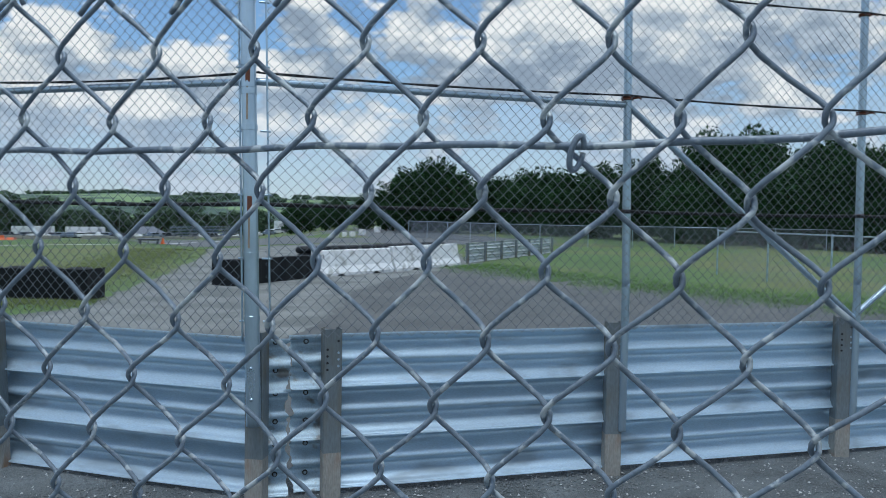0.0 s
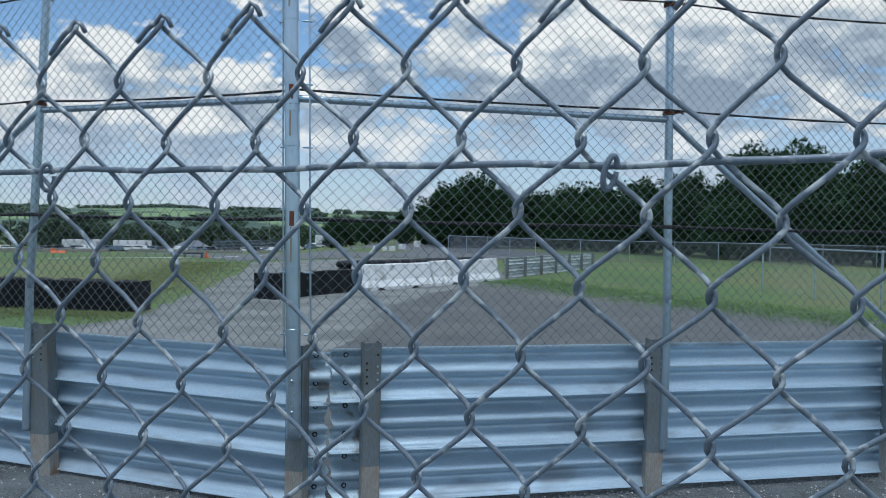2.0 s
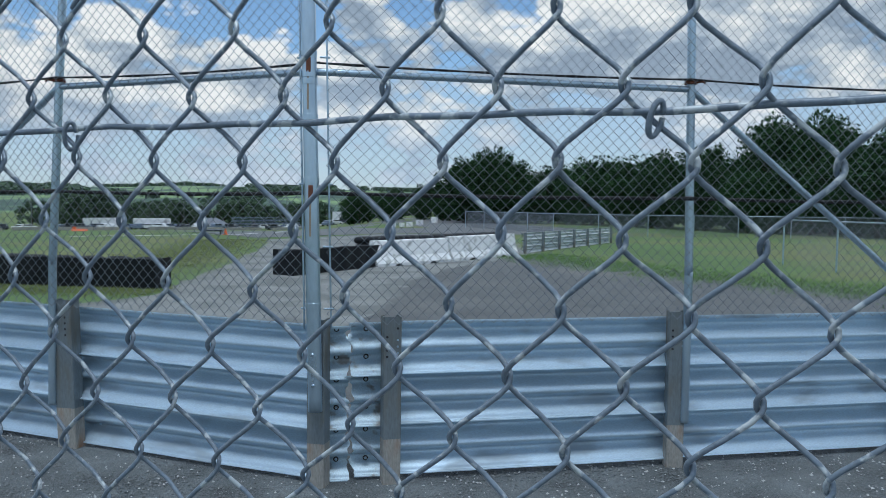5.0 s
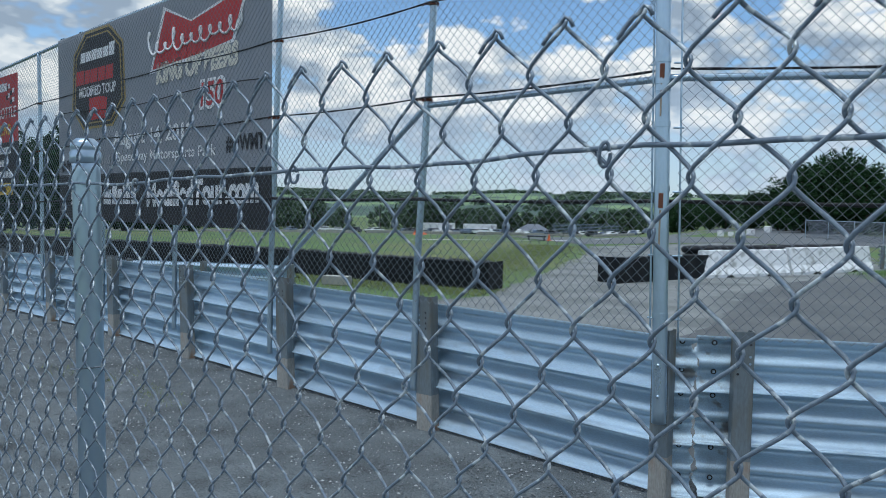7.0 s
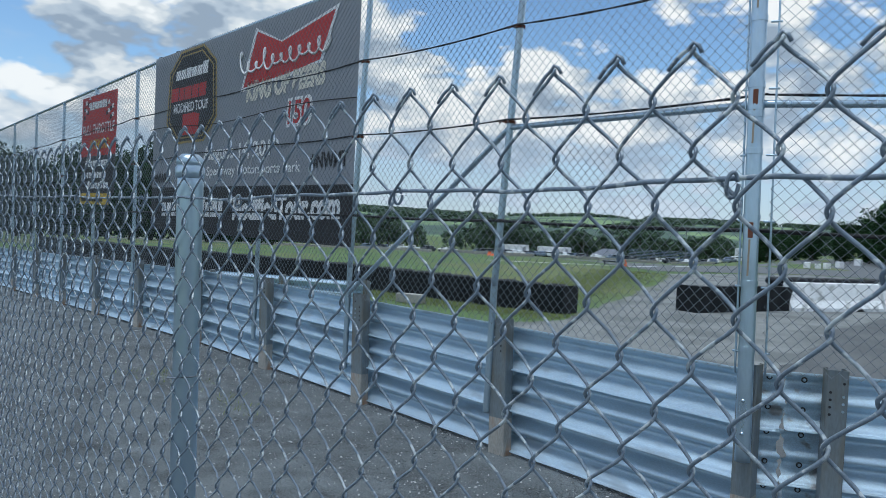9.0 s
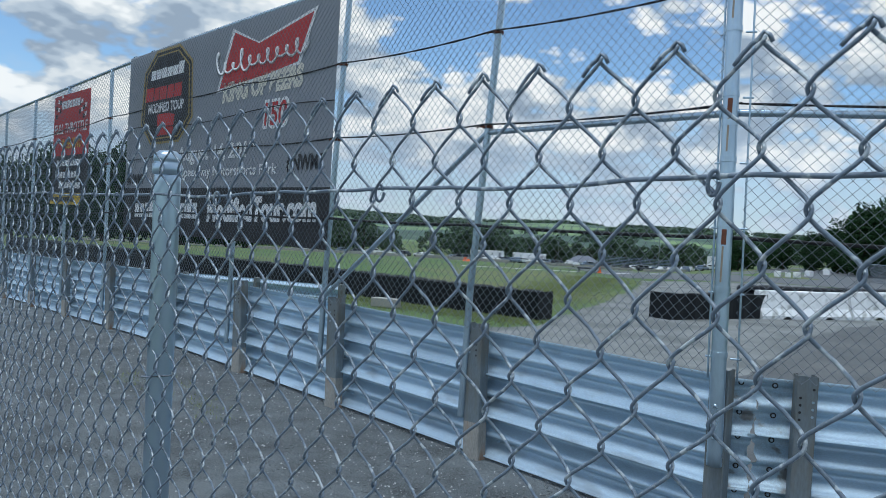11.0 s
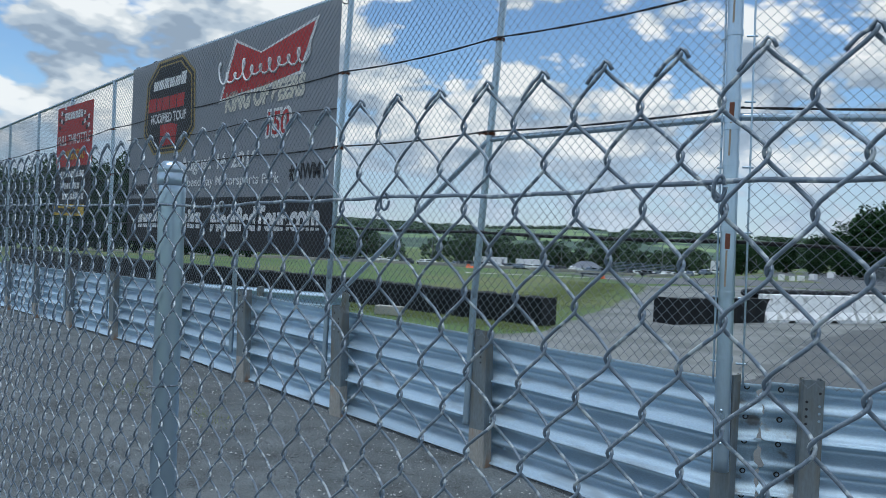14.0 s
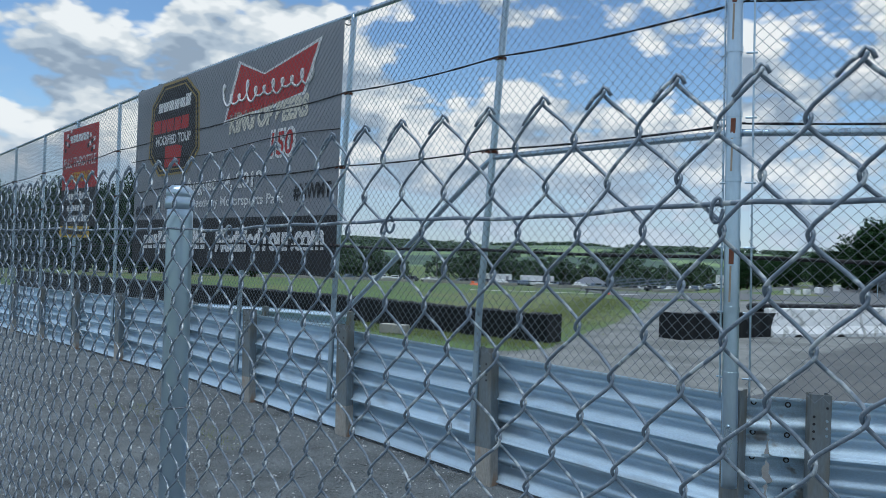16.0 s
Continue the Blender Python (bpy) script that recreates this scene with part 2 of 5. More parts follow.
M_BANNER = material("grey_banner_vinyl", (0.27, 0.285, 0.315), 0.5, 0.0, 0.12, 1.2, 150, 0.15, 0.01)
M_BANNER_BLACK = material("black_banner_vinyl", (0.016, 0.016, 0.019), 0.55, 0.0, 0.2, 1.2, 150, 0.15, 0.01)
M_RED = material("red_print", (0.46, 0.035, 0.035), 0.55, 0.0, 0.12, 2, 150, 0.0)
M_WHITE = material("white_print", (0.80, 0.80, 0.81), 0.55, 0.0, 0.08, 2, 150, 0.0)
M_CREAM = material("cream_print", (0.70, 0.67, 0.58), 0.55, 0.0, 0.1, 2, 150, 0.0)
M_GREY_PRINT = material("pale_grey_print", (0.36, 0.36, 0.38), 0.55, 0.0, 0.1, 2, 150, 0.0)
M_GOLD = material("gold_print", (0.36, 0.27, 0.09), 0.55, 0.0, 0.1, 2, 150, 0.0)
M_YELLOW = material("yellow_print", (0.62, 0.42, 0.04), 0.55, 0.0, 0.1, 2, 150, 0.0)
M_CAR_WHITE = material("white_vehicle_paint", (0.72, 0.73, 0.74), 0.35, 0.0, 0.08, 1, 10, 0.0)
M_CAR_DARK = material("dark_vehicle_paint", (0.05, 0.055, 0.07), 0.3, 0.0, 0.2, 1, 10, 0.0)
M_CAR_BLUE = material("blue_grey_vehicle_paint", (0.16, 0.20, 0.27), 0.3, 0.1, 0.15, 1, 10, 0.0)
M_GLASS_DARK = material("tinted_glass", (0.02, 0.025, 0.03), 0.1, 0.0, 0.1, 1, 10, 0.0)
M_ORANGE = material("orange_plastic", (0.65, 0.14, 0.04), 0.5, 0.0, 0.1, 5, 40, 0.0)
M_SLATE = material("grey_roof_sheet", (0.13, 0.145, 0.175), 0.6, 0.1, 0.15, 0.4, 4, 0.0)


# ---- geometry helpers ----
def thing(name, label, category, group="", kind="", m=Matrix()):
    ob = new(name)
    ob.empty_display_size = 0.2
    ob.matrix_world = m
    return tagged(ob, label, category, group, kind)


def mesh_ob(name, verts, faces, mat, parent=None, smooth=False, label=""):
    me = bpy.data.meshes.new(name)
    me.from_pydata([tuple(v) for v in verts], [], [tuple(f) for f in faces])
    me.materials.append(mat)
    if smooth:
        me.polygons.foreach_set("use_smooth", [True] * len(me.polygons))
    me.update()
    ob = new(name, me)
    if parent:
        ob.parent = parent
    if label:
        ob["label"] = label
    return ob


def part(name, bm, mat, parent=None, label="", smooth=False):
    me = bpy.data.meshes.new(name)
    bmesh.ops.recalc_face_normals(bm, faces=bm.faces)
    bm.to_mesh(me)
    bm.free()
    me.materials.append(mat)
    if smooth:
        me.polygons.foreach_set("use_smooth", [True] * len(me.polygons))
    ob = new(name, me)
    if parent:
        ob.parent = parent
    if label:
        ob["label"] = label
    return ob


def again(ob, parent, m):
    """The same mesh once more, as a part at the pose m under its parent."""
    o = new(ob.name.split(".")[0], ob.data)
    o.parent = parent
    o.matrix_basis = m
    if "label" in ob:
        o["label"] = ob["label"]
    return o


def box_bm(sx, sy, sz, at=(0, 0, 0), bevel=0.0, bm=None):
    bm = bm or bmesh.new()
    r = bmesh.ops.create_cube(bm, size=1.0, matrix=Matrix.Translation(at) @ Matrix.Diagonal((sx, sy, sz, 1)))
    if bevel:
        es = {e for v in r["verts"] for e in v.link_edges}
        bmesh.ops.bevel(bm, geom=list(es), offset=bevel, segments=2, affect="EDGES", profile=0.6)
    return bm


def sweep(paths, r, sides, offsets=None):
    """Round wire along each path (n x 3); returns vertices and faces."""
    V, F, base = [], [], 0
    ang = np.arange(sides) * 2 * math.pi / sides + 0.3
    for p in paths:
        p = np.asarray(p, float)
        t = np.gradient(p, axis=0)
        t /= np.linalg.norm(t, axis=1)[:, None] + 1e-12
        up = np.where(np.abs(t[:, 1:2]) > 0.9, np.array([[1.0, 0, 0]]), np.array([[0, 1.0, 0]]))
        n1 = up - t * np.sum(up * t, 1)[:, None]
        n1 /= np.linalg.norm(n1, axis=1)[:, None]
        n2 = np.cross(t, n1)
        ring = p[:, None, :] + r * (np.cos(ang)[None, :, None] * n1[:, None, :] + np.sin(ang)[None, :, None] * n2[:, None, :])
        n = len(p)
        V.append(ring.reshape(-1, 3))
        i = np.arange(n - 1)[:, None] * sides
        j = np.arange(sides)[None, :]
        k = (j + 1) % sides
        q = np.stack([i + j, i + k, i + sides + k, i + sides + j], -1).reshape(-1, 4) + base
        F.extend(q.tolist())
        F.append([base + a for a in range(sides)][::-1])
        F.append([base + (n - 1) * sides + a for a in range(sides)])
        base += n * sides
    return np.concatenate(V), F


def wire_ob(name, paths, r, sides, mat, parent=None, label="", smooth=True):
    V, F = sweep(paths, r, sides)
    return mesh_ob(name, V.tolist(), F, mat, parent, smooth, label)


def pipe(name, a, b, r, mat, parent, label="", sides=16):
    a, b = np.array(a, float), np.array(b, float)
    d = (b - a) / np.linalg.norm(b - a)
    V, F = sweep([np.stack([a + (b - a) * u for u in (0, 0.02, 0.5, 0.98, 1)])], r, sides)
    return mesh_ob(name, V.tolist(), F, mat, parent, True, label)


def smoothstep(a, b, x):
    u = np.clip((x - a) / (b - a), 0, 1)
    return u * u * (3 - 2 * u)


def gz(x, y):
    """Height of the land: it dips gently along the fence, and falls away in the distance."""
    x, y = np.asarray(x, float), np.asarray(y, float)
    dip = -0.030 * np.clip(-x - 8, 0, 18) * (1 - smoothstep(10.5, 13.5, y))
    d = np.hypot(x, y)
    left = 1 - smoothstep(-15, -6, np.degrees(np.arctan2(x, y)))
    return dip - 2.0 * smoothstep(70, 320, d) * (1 - left) - 0.0325 * np.clip(d - 48, 0, 215) * left


# ---- ground ----
def build_ground():
    rad = np.concatenate([[0.0], np.geomspace(1.5, 3200, 90)])
    na = 160
    V, F = [(0, 6, float(gz(0, 6)))], []
    for r in rad[1:]:
        for k in range(na):
            a = 2 * math.pi * k / na
            x, y = r * math.cos(a), 6 + r * math.sin(a)
            V.append((x, y, float(gz(x, y)) - 0.004))
    for k in range(na):
        F.append((0, 1 + k, 1 + (k + 1) % na))
    for i in range(len(rad) - 2):
        for k in range(na):
            a, b = 1 + i * na + k, 1 + i * na + (k + 1) % na
            F.append((a, a + na, b + na, b))
    tagged(mesh_ob("ground", V, F, M_GRASS, smooth=True), "uneven green and straw-coloured mown grass field", "grass", kind="structure")


def flat(name, outline, mat, lift, label, category, step=1.2):
    """A paved patch: a fine grid cut to the outline, laid on the land."""
    bm = bmesh.new()
    vs = [bm.verts.new((x, y, 0)) for x, y in outline]
    bm.faces.new(vs)
    bmesh.ops.triangulate(bm, faces=bm.faces)
    for _ in range(3):
        long = [e for e in bm.edges if e.calc_length() > step * 2]
        if not long:
            break
        bmesh.ops.subdivide_edges(bm, edges=long, cuts=1)
        bmesh.ops.triangulate(bm, faces=bm.faces)
    for v in bm.verts:
        v.co.z = float(gz(v.co.x, v.co.y)) + lift
    for f in bm.faces:
        if f.normal.z < 0:
            f.normal_flip()
    return tagged(part(name, bm, mat), label, category, kind="structure")


CORNER = (-1.025, 4.45)
DL = np.array((-1.84, 0.575)) / math.hypot(1.84, 0.575)
DR = np.array((1.795, 0.475)) / math.hypot(1.795, 0.475)


def rough_edge(pts, amp, seed, step=0.5):
    rnd = random.Random(seed)
    out = []
    for (x0, y0), (x1, y1) in zip(pts, pts[1:] + pts[:1]):
        n = max(1, int(math.hypot(x1 - x0, y1 - y0) / step))
        n = min(n, 40)
        for i in range(n):
            u = i / n
            out.append((x0 + (x1 - x0) * u + rnd.uniform(-amp, amp), y0 + (y1 - y0) * u + rnd.uniform(-amp, amp)))
    return out


build_ground()


def build_gravel():
    V, F = [], []
    xs, us = np.linspace(-34, 16, 101), np.linspace(0, 1, 24)
    for x in xs:
        line = CORNER[1] + (CORNER[0] - x) * 0.3125 if x < CORNER[0] else CORNER[1] + (x - CORNER[0]) * 0.2646
        for u in us:
            y = -9 + (line + 0.75 + 9) * u
            z = float(gz(x, y)) + 0.006 + 0.012 * noise.noise(Vector((x * 1.3, y * 1.3, 0))) * (1 if u < 1 else 0) + (0.015 if u < 1 else 0)
            V.append((x, y, z))
    n = len(us)
    for i in range(len(xs) - 1):
        for j in range(n - 1):
            F.append((i * n + j, (i + 1) * n + j, (i + 1) * n + j + 1, i * n + j + 1))
    tagged(mesh_ob("gravel", V, F, M_GRAVEL, smooth=True), "dark crushed gravel and tar walkway along the fence", "gravel", kind="structure")


build_gravel()
flat("asphalt", rough_edge([(-5.2, 6.4), (-6.9, 12.4), (-6.2, 13.7), (-7.1, 19.5), (-8.8, 29.6), (-10.5, 36), (-6, 46), (1.0, 46), (1.3, 30), (2.3, 27.6), (5.3, 21.6), (9.0, 16.7), (14, 12.2), (14, 9.2), (4, 6.4), (-1.0, 5.0)], 0.14, 3), M_ASPHALT, 0.004, "pale worn old asphalt with patches", "asphalt")
flat("dark_asphalt", rough_edge([(-2.4, 6.2), (-2.1, 10), (-1.7, 13), (-1.75, 17), (-1.0, 21.3), (1.0, 26.4), (2.2, 27.2), (5.15, 21.3), (8.8, 16.5), (13.5, 12), (13.5, 9.2), (4, 6.6), (-1.0, 5.2)], 0.10, 4, 0.3), M_ASPHALT_DARK, 0.009, "newer dark grey asphalt apron", "asphalt")
flat("racetrack", [(-30, 55.5), (-17, 43.6), (-11.5, 37.5), (-6, 46.5), (3, 47), (9, 56), (2, 74), (-4, 110), (-12, 110), (-13, 80), (-17, 62)], M_TRACK, 0.012, "smooth grey racetrack asphalt curving through the field", "racetrack", step=4)


# ---- chain link ----
def link_path(k_count, pitch, half, right_first, r, us, top):
    """One wire of the weave: a flattened spiral that hooks round its neighbours at every knuckle. x runs from 0 to pitch / 2."""
    P = []
    for k in range(k_count):
        at_right = (k % 2 == 0) == right_first
        xa = pitch / 2 + r if at_right else -r
        xb = -r if at_right else pitch / 2 + r
        for u in us:
            s = min(max((u - 0.07) / 0.86, 0), 1)
            s = s * s * (3 - 2 * s) * 0.35 + s * 0.65
            P.append((xa + (xb - xa) * s, (-2.2 if at_right else 4.6) * r * math.sin(math.pi * u) ** 0.85, top - (k + u) * half))
    at_right = (k_count % 2 == 0) == right_first
    P.append((pitch / 2 + r if at_right else -r, 0, top - k_count * half))
    return np.array(P)


NEAR_O, NEAR_HEAD = (-0.382, 0.593), -16.8
PN, QN, TOPN, LEANN, RN = 0.07763, 0.09345, 1.874, 0.0974, 0.0019


def near_bend(p):
    """The fence leans a little and its fabric is not quite even."""
    p = np.array(p, float)
    x, z = p[:, 0].copy(), p[:, 2].copy()
    p[:, 1] += np.interp(x, [-1.1, -0.62, -0.2], [0.02, 0.06, LEANN]) * (TOPN - z) + 0.004 * np.sin(x * 5.1 + 0.6) * np.cos(z * 4.0)
    row = np.clip((TOPN - z) / (QN / 2), 0, 5)
    far = np.clip((x - 0.15) / 0.4, 0, 1.4)
    p[:, 0] += far * (-0.0045 + 0.0015 * row) + 0.0012 * np.sin(z * 23 + x * 9) + 0.0010 * np.sin(x * 41 + z * 7)
    p[:, 2] += -0.002 * far + 0.003 * np.exp(-((row - 2.4) / 1.0) ** 2 - ((x - 0.0) / 0.2) ** 2) + 0.0014 * np.sin(x * 17 + z * 11 + 1) + 0.0008 * np.sin(x * 53 - z * 19)
    return p


def near_fence():
    fence = thing("chain_link_fence", "blue-grey coated chain-link fence with looped top ends, close to the camera", "fence",
                  m=pose(NEAR_O[0], NEAR_O[1], 0, 0, 0, NEAR_HEAD))
    rows = 39
    fine = (0, 0.045, 0.10, 0.24, 0.5, 0.76, 0.90, 0.955)
    A = [link_path(rows, PN, QN / 2, False, RN, fine, TOPN), link_path(rows, PN, QN / 2, True, RN, fine, TOPN)]
    B = [link_path(rows, PN, QN / 2, False, RN, (0, 0.1, 0.5, 0.9), TOPN), link_path(rows, PN, QN / 2, True, RN, (0, 0.1, 0.5, 0.9), TOPN)]
    near, away = [], []
    for m in range(-180, 44):
        src = (A if m > -96 else B)[m % 2]
        (near if m > -96 else away).append(near_bend(src + np.array([m * PN / 2, 0, 0])))
    for p in near:
        wire_ob("wire", [p], RN, 6, M_WIRE, fence)
    for p in away:
        wire_ob("wire", [p], RN, 3, M_WIRE, fence)
    # looped ends along the top
    for i in range(-60, 22):
        x = i * PN
        e = 0.46 + 0.07 * math.sin(i * 2.3)
        pts = []
        for u in (e, e - 0.1, e - 0.2, 0.16, 0.07):
            o = 0.0033 * min(1, u / 0.2)
            pts.append((x - PN / 2 * u - 0.77 * o, -2.1 * RN * math.sin(math.pi * u) ** 0.75, TOPN - QN / 2 * u + 0.64 * o))
        pts += [(x + 0.0005, 0.0005, TOPN + 0.0035), (x + 0.0045, 0.002, TOPN + 0.001), (x + 0.007, 0.003, TOPN - 0.005)]
        wire_ob("looped_end", [near_bend(pts)], RN, 6, M_WIRE, fence)
    xs = np.arange(-6.5, 1.75, 0.03)
    zt = TOPN - 0.1155 + 0.018 * xs * (xs > -1) + 0.014 * np.clip(xs - 0.45, 0, 1) + 0.0015 * np.sin(xs * 9.1) - 0.018 * (xs <= -1)
    wire_ob("tension_wire", [near_bend(np.stack([xs, np.full_like(xs, 0.0065), zt], 1))], 0.0024, 8, M_WIRE, fence)
    a = np.linspace(0.25, 2 * math.pi + 0.1, 22)
    for k in range(-12, 4):
        x = 0.483 - 0.449 * (1 - k) if k < 2 else 0.483 + 0.449 * (k - 1)
        tilt = 0.35 + 0.12 * math.sin(k * 1.7)
        u, v = 0.0034 * np.cos(a), 0.0105 * np.sin(a)
        ring = np.stack([x + u * math.cos(tilt) + v * math.sin(tilt) * 0.5, 0.0035 * np.cos(a) + 0.001 + 0.002 * a / 6, TOPN - 0.121 + 0.018 * max(x, -1) + v], 1)
        wire_ob("hog_ring", [near_bend(ring)], 0.0019, 6, M_WIRE, fence)
    for px in (-1.128, -4.17):
        lean = lambda z: 0.014 * (TOPN - z) + 0.034
        p = pipe("post", (px, lean(-0.05), -0.05), (px, lean(1.805), 1.805), 0.0255, M_PIPE, fence, "round galvanised post", 24)
        prof = [(0.0262, 1.846), (0.0285, 1.848), (0.0285, 1.866), (0.0262, 1.868), (0.0262, 1.872), (0.0275, 1.874), (0.026, 1.884), (0.016, 1.893), (0.0, 1.894)]
        bm = bmesh.new()
        rings = [[bm.verts.new((px + r * math.cos(t), lean(z) + r * math.sin(t), z)) for t in np.arange(24) * math.pi / 12] for r, z in prof[:-1]]
        for r0, r1 in zip(rings, rings[1:]):
            for i in range(24):
                bm.faces.new((r0[i], r0[(i + 1) % 24], r1[(i + 1) % 24], r1[i]))
        bm.faces.new(rings[-1])
        bmesh.ops.translate(bm, verts=bm.verts, vec=(0, 0, -0.064))
        part("post_cap", bm, M_PIPE, fence, "domed galvanised post cap", True)
        t = np.linspace(0, 2 * math.pi, 18)
        for z in (1.385, 1.0, 0.62):
            wire_ob("tie_wire", [np.stack([px + 0.028 * np.cos(t), lean(z) - 0.004 + 0.032 * np.sin(t), z + 0.004 * np.cos(t)], 1)], 0.0018, 5, M_GALV_WIRE, fence)


def fabric_plain(length, z0, z1, pitch, r, name, parent, start=0.0):
    """Chain-link fabric some metres off: every wire a zigzag with front and back strands."""
    half = pitch / 2
    rows = int((z1 - z0) / half)
    n = int(length / half)
    k = np.arange(rows + 1)
    paths = []
    for m in range(n):
        right = (k % 2 == 0) == (m % 2 == 1)
        x = start + m * half + np.where(right, half + r * 0.6, -r * 0.6)
        y = np.where(right, -r * 0.8, r * 0.8) + 0.008 * np.sin(m * half * 2.3) * np.sin(k * half * 1.9)
        x = x + 0.004 * np.sin(k * half * 5 + m * 0.21)
        paths.append(np.stack([x, y, z1 - k * half], 1))
    ang = np.arange(3) * 2 * math.pi / 3
    V, F, base = [], [], 0
    for p in paths:
        ring = p[:, None, :] + r * np.stack([np.cos(ang), np.sin(ang), 0 * ang], 1)[None] * 1.25
        V.append(ring.reshape(-1, 3))
        i = np.arange(rows)[:, None] * 3
        j = np.arange(3)[None, :]
        q = np.stack([i + j, i + (j + 1) % 3, i + 3 + (j + 1) % 3, i + 3 + j], -1).reshape(-1, 4) + base
        F.extend(q.tolist())
        base += len(p) * 3
    return tagged(mesh_ob(name, np.concatenate(V).tolist(), F, M_GALV_WIRE, parent, True, "woven galvanised wire diamonds"), kind="stuff")


def frame_along(o, d):
    """Local frame of a line on the land: x along it, y away from the camera's side, z up."""
    y = np.array((-d[1], d[0])) if (-d[1] * 0 + d[0]) > 0 else np.array((d[1], -d[0]))
    return Matrix(((d[0], y[0], 0, o[0]), (d[1], y[1], 0, o[1]), (0, 0, 1, 0), (0, 0, 0, 1)))


ML, MR = frame_along(CORNER, DL), frame_along(CORNER, DR)
ground_l = lambda s: float(gz(CORNER[0] + DL[0] * s, CORNER[1] + DL[1] * s))
POSTS_L = [1.87, 3.74, 5.60, 7.52, 9.70, 11.8, 13.9, 16.0, 18.1, 20.2, 22.3]
POSTS_R = [0.455, 2.31, 4.15, 6.0, 7.9]


def cable(name, pts, parent, r=0.006, sag=0.03):
    P = []
    for a, b in zip(pts, pts[1:]):
        a, b = np.array(a, float), np.array(b, float)
        for u in np.linspace(0, 1, 10)[:-1]:
            P.append(a + (b - a) * u - np.array([0, 0, sag * 4 * u * (1 - u)]))
    P.append(np.array(pts[-1], float))
    P = np.array(P)
    twist = []
    for ph in (0, math.pi):
        t = np.arange(len(P)) * 1.9 + ph
        twist.append(P + 0.0035 * np.stack([0 * t, np.cos(t), np.sin(t)], 1))
    return wire_ob(name, twist, r, 6, M_CABLE, parent, "twisted black steel cable")


def clamp(at, parent, mat=None):
    t = np.linspace(0, 2 * math.pi, 14)
    x, y, z = at
    paths = [np.stack([x + 0.034 * np.cos(t), y + 0.034 * np.sin(t), z + dz + 0 * t], 1) for dz in (-0.006, 0.006)]
    paths.append(np.array([(x + 0.03, y - 0.02, z), (x + 0.06, y - 0.035, z + 0.006), (x + 0.085, y - 0.03, z - 0.004)]))
    wire_ob("clamp", paths, 0.007, 6, mat or M_RUST, parent, "rusty wire clamp")


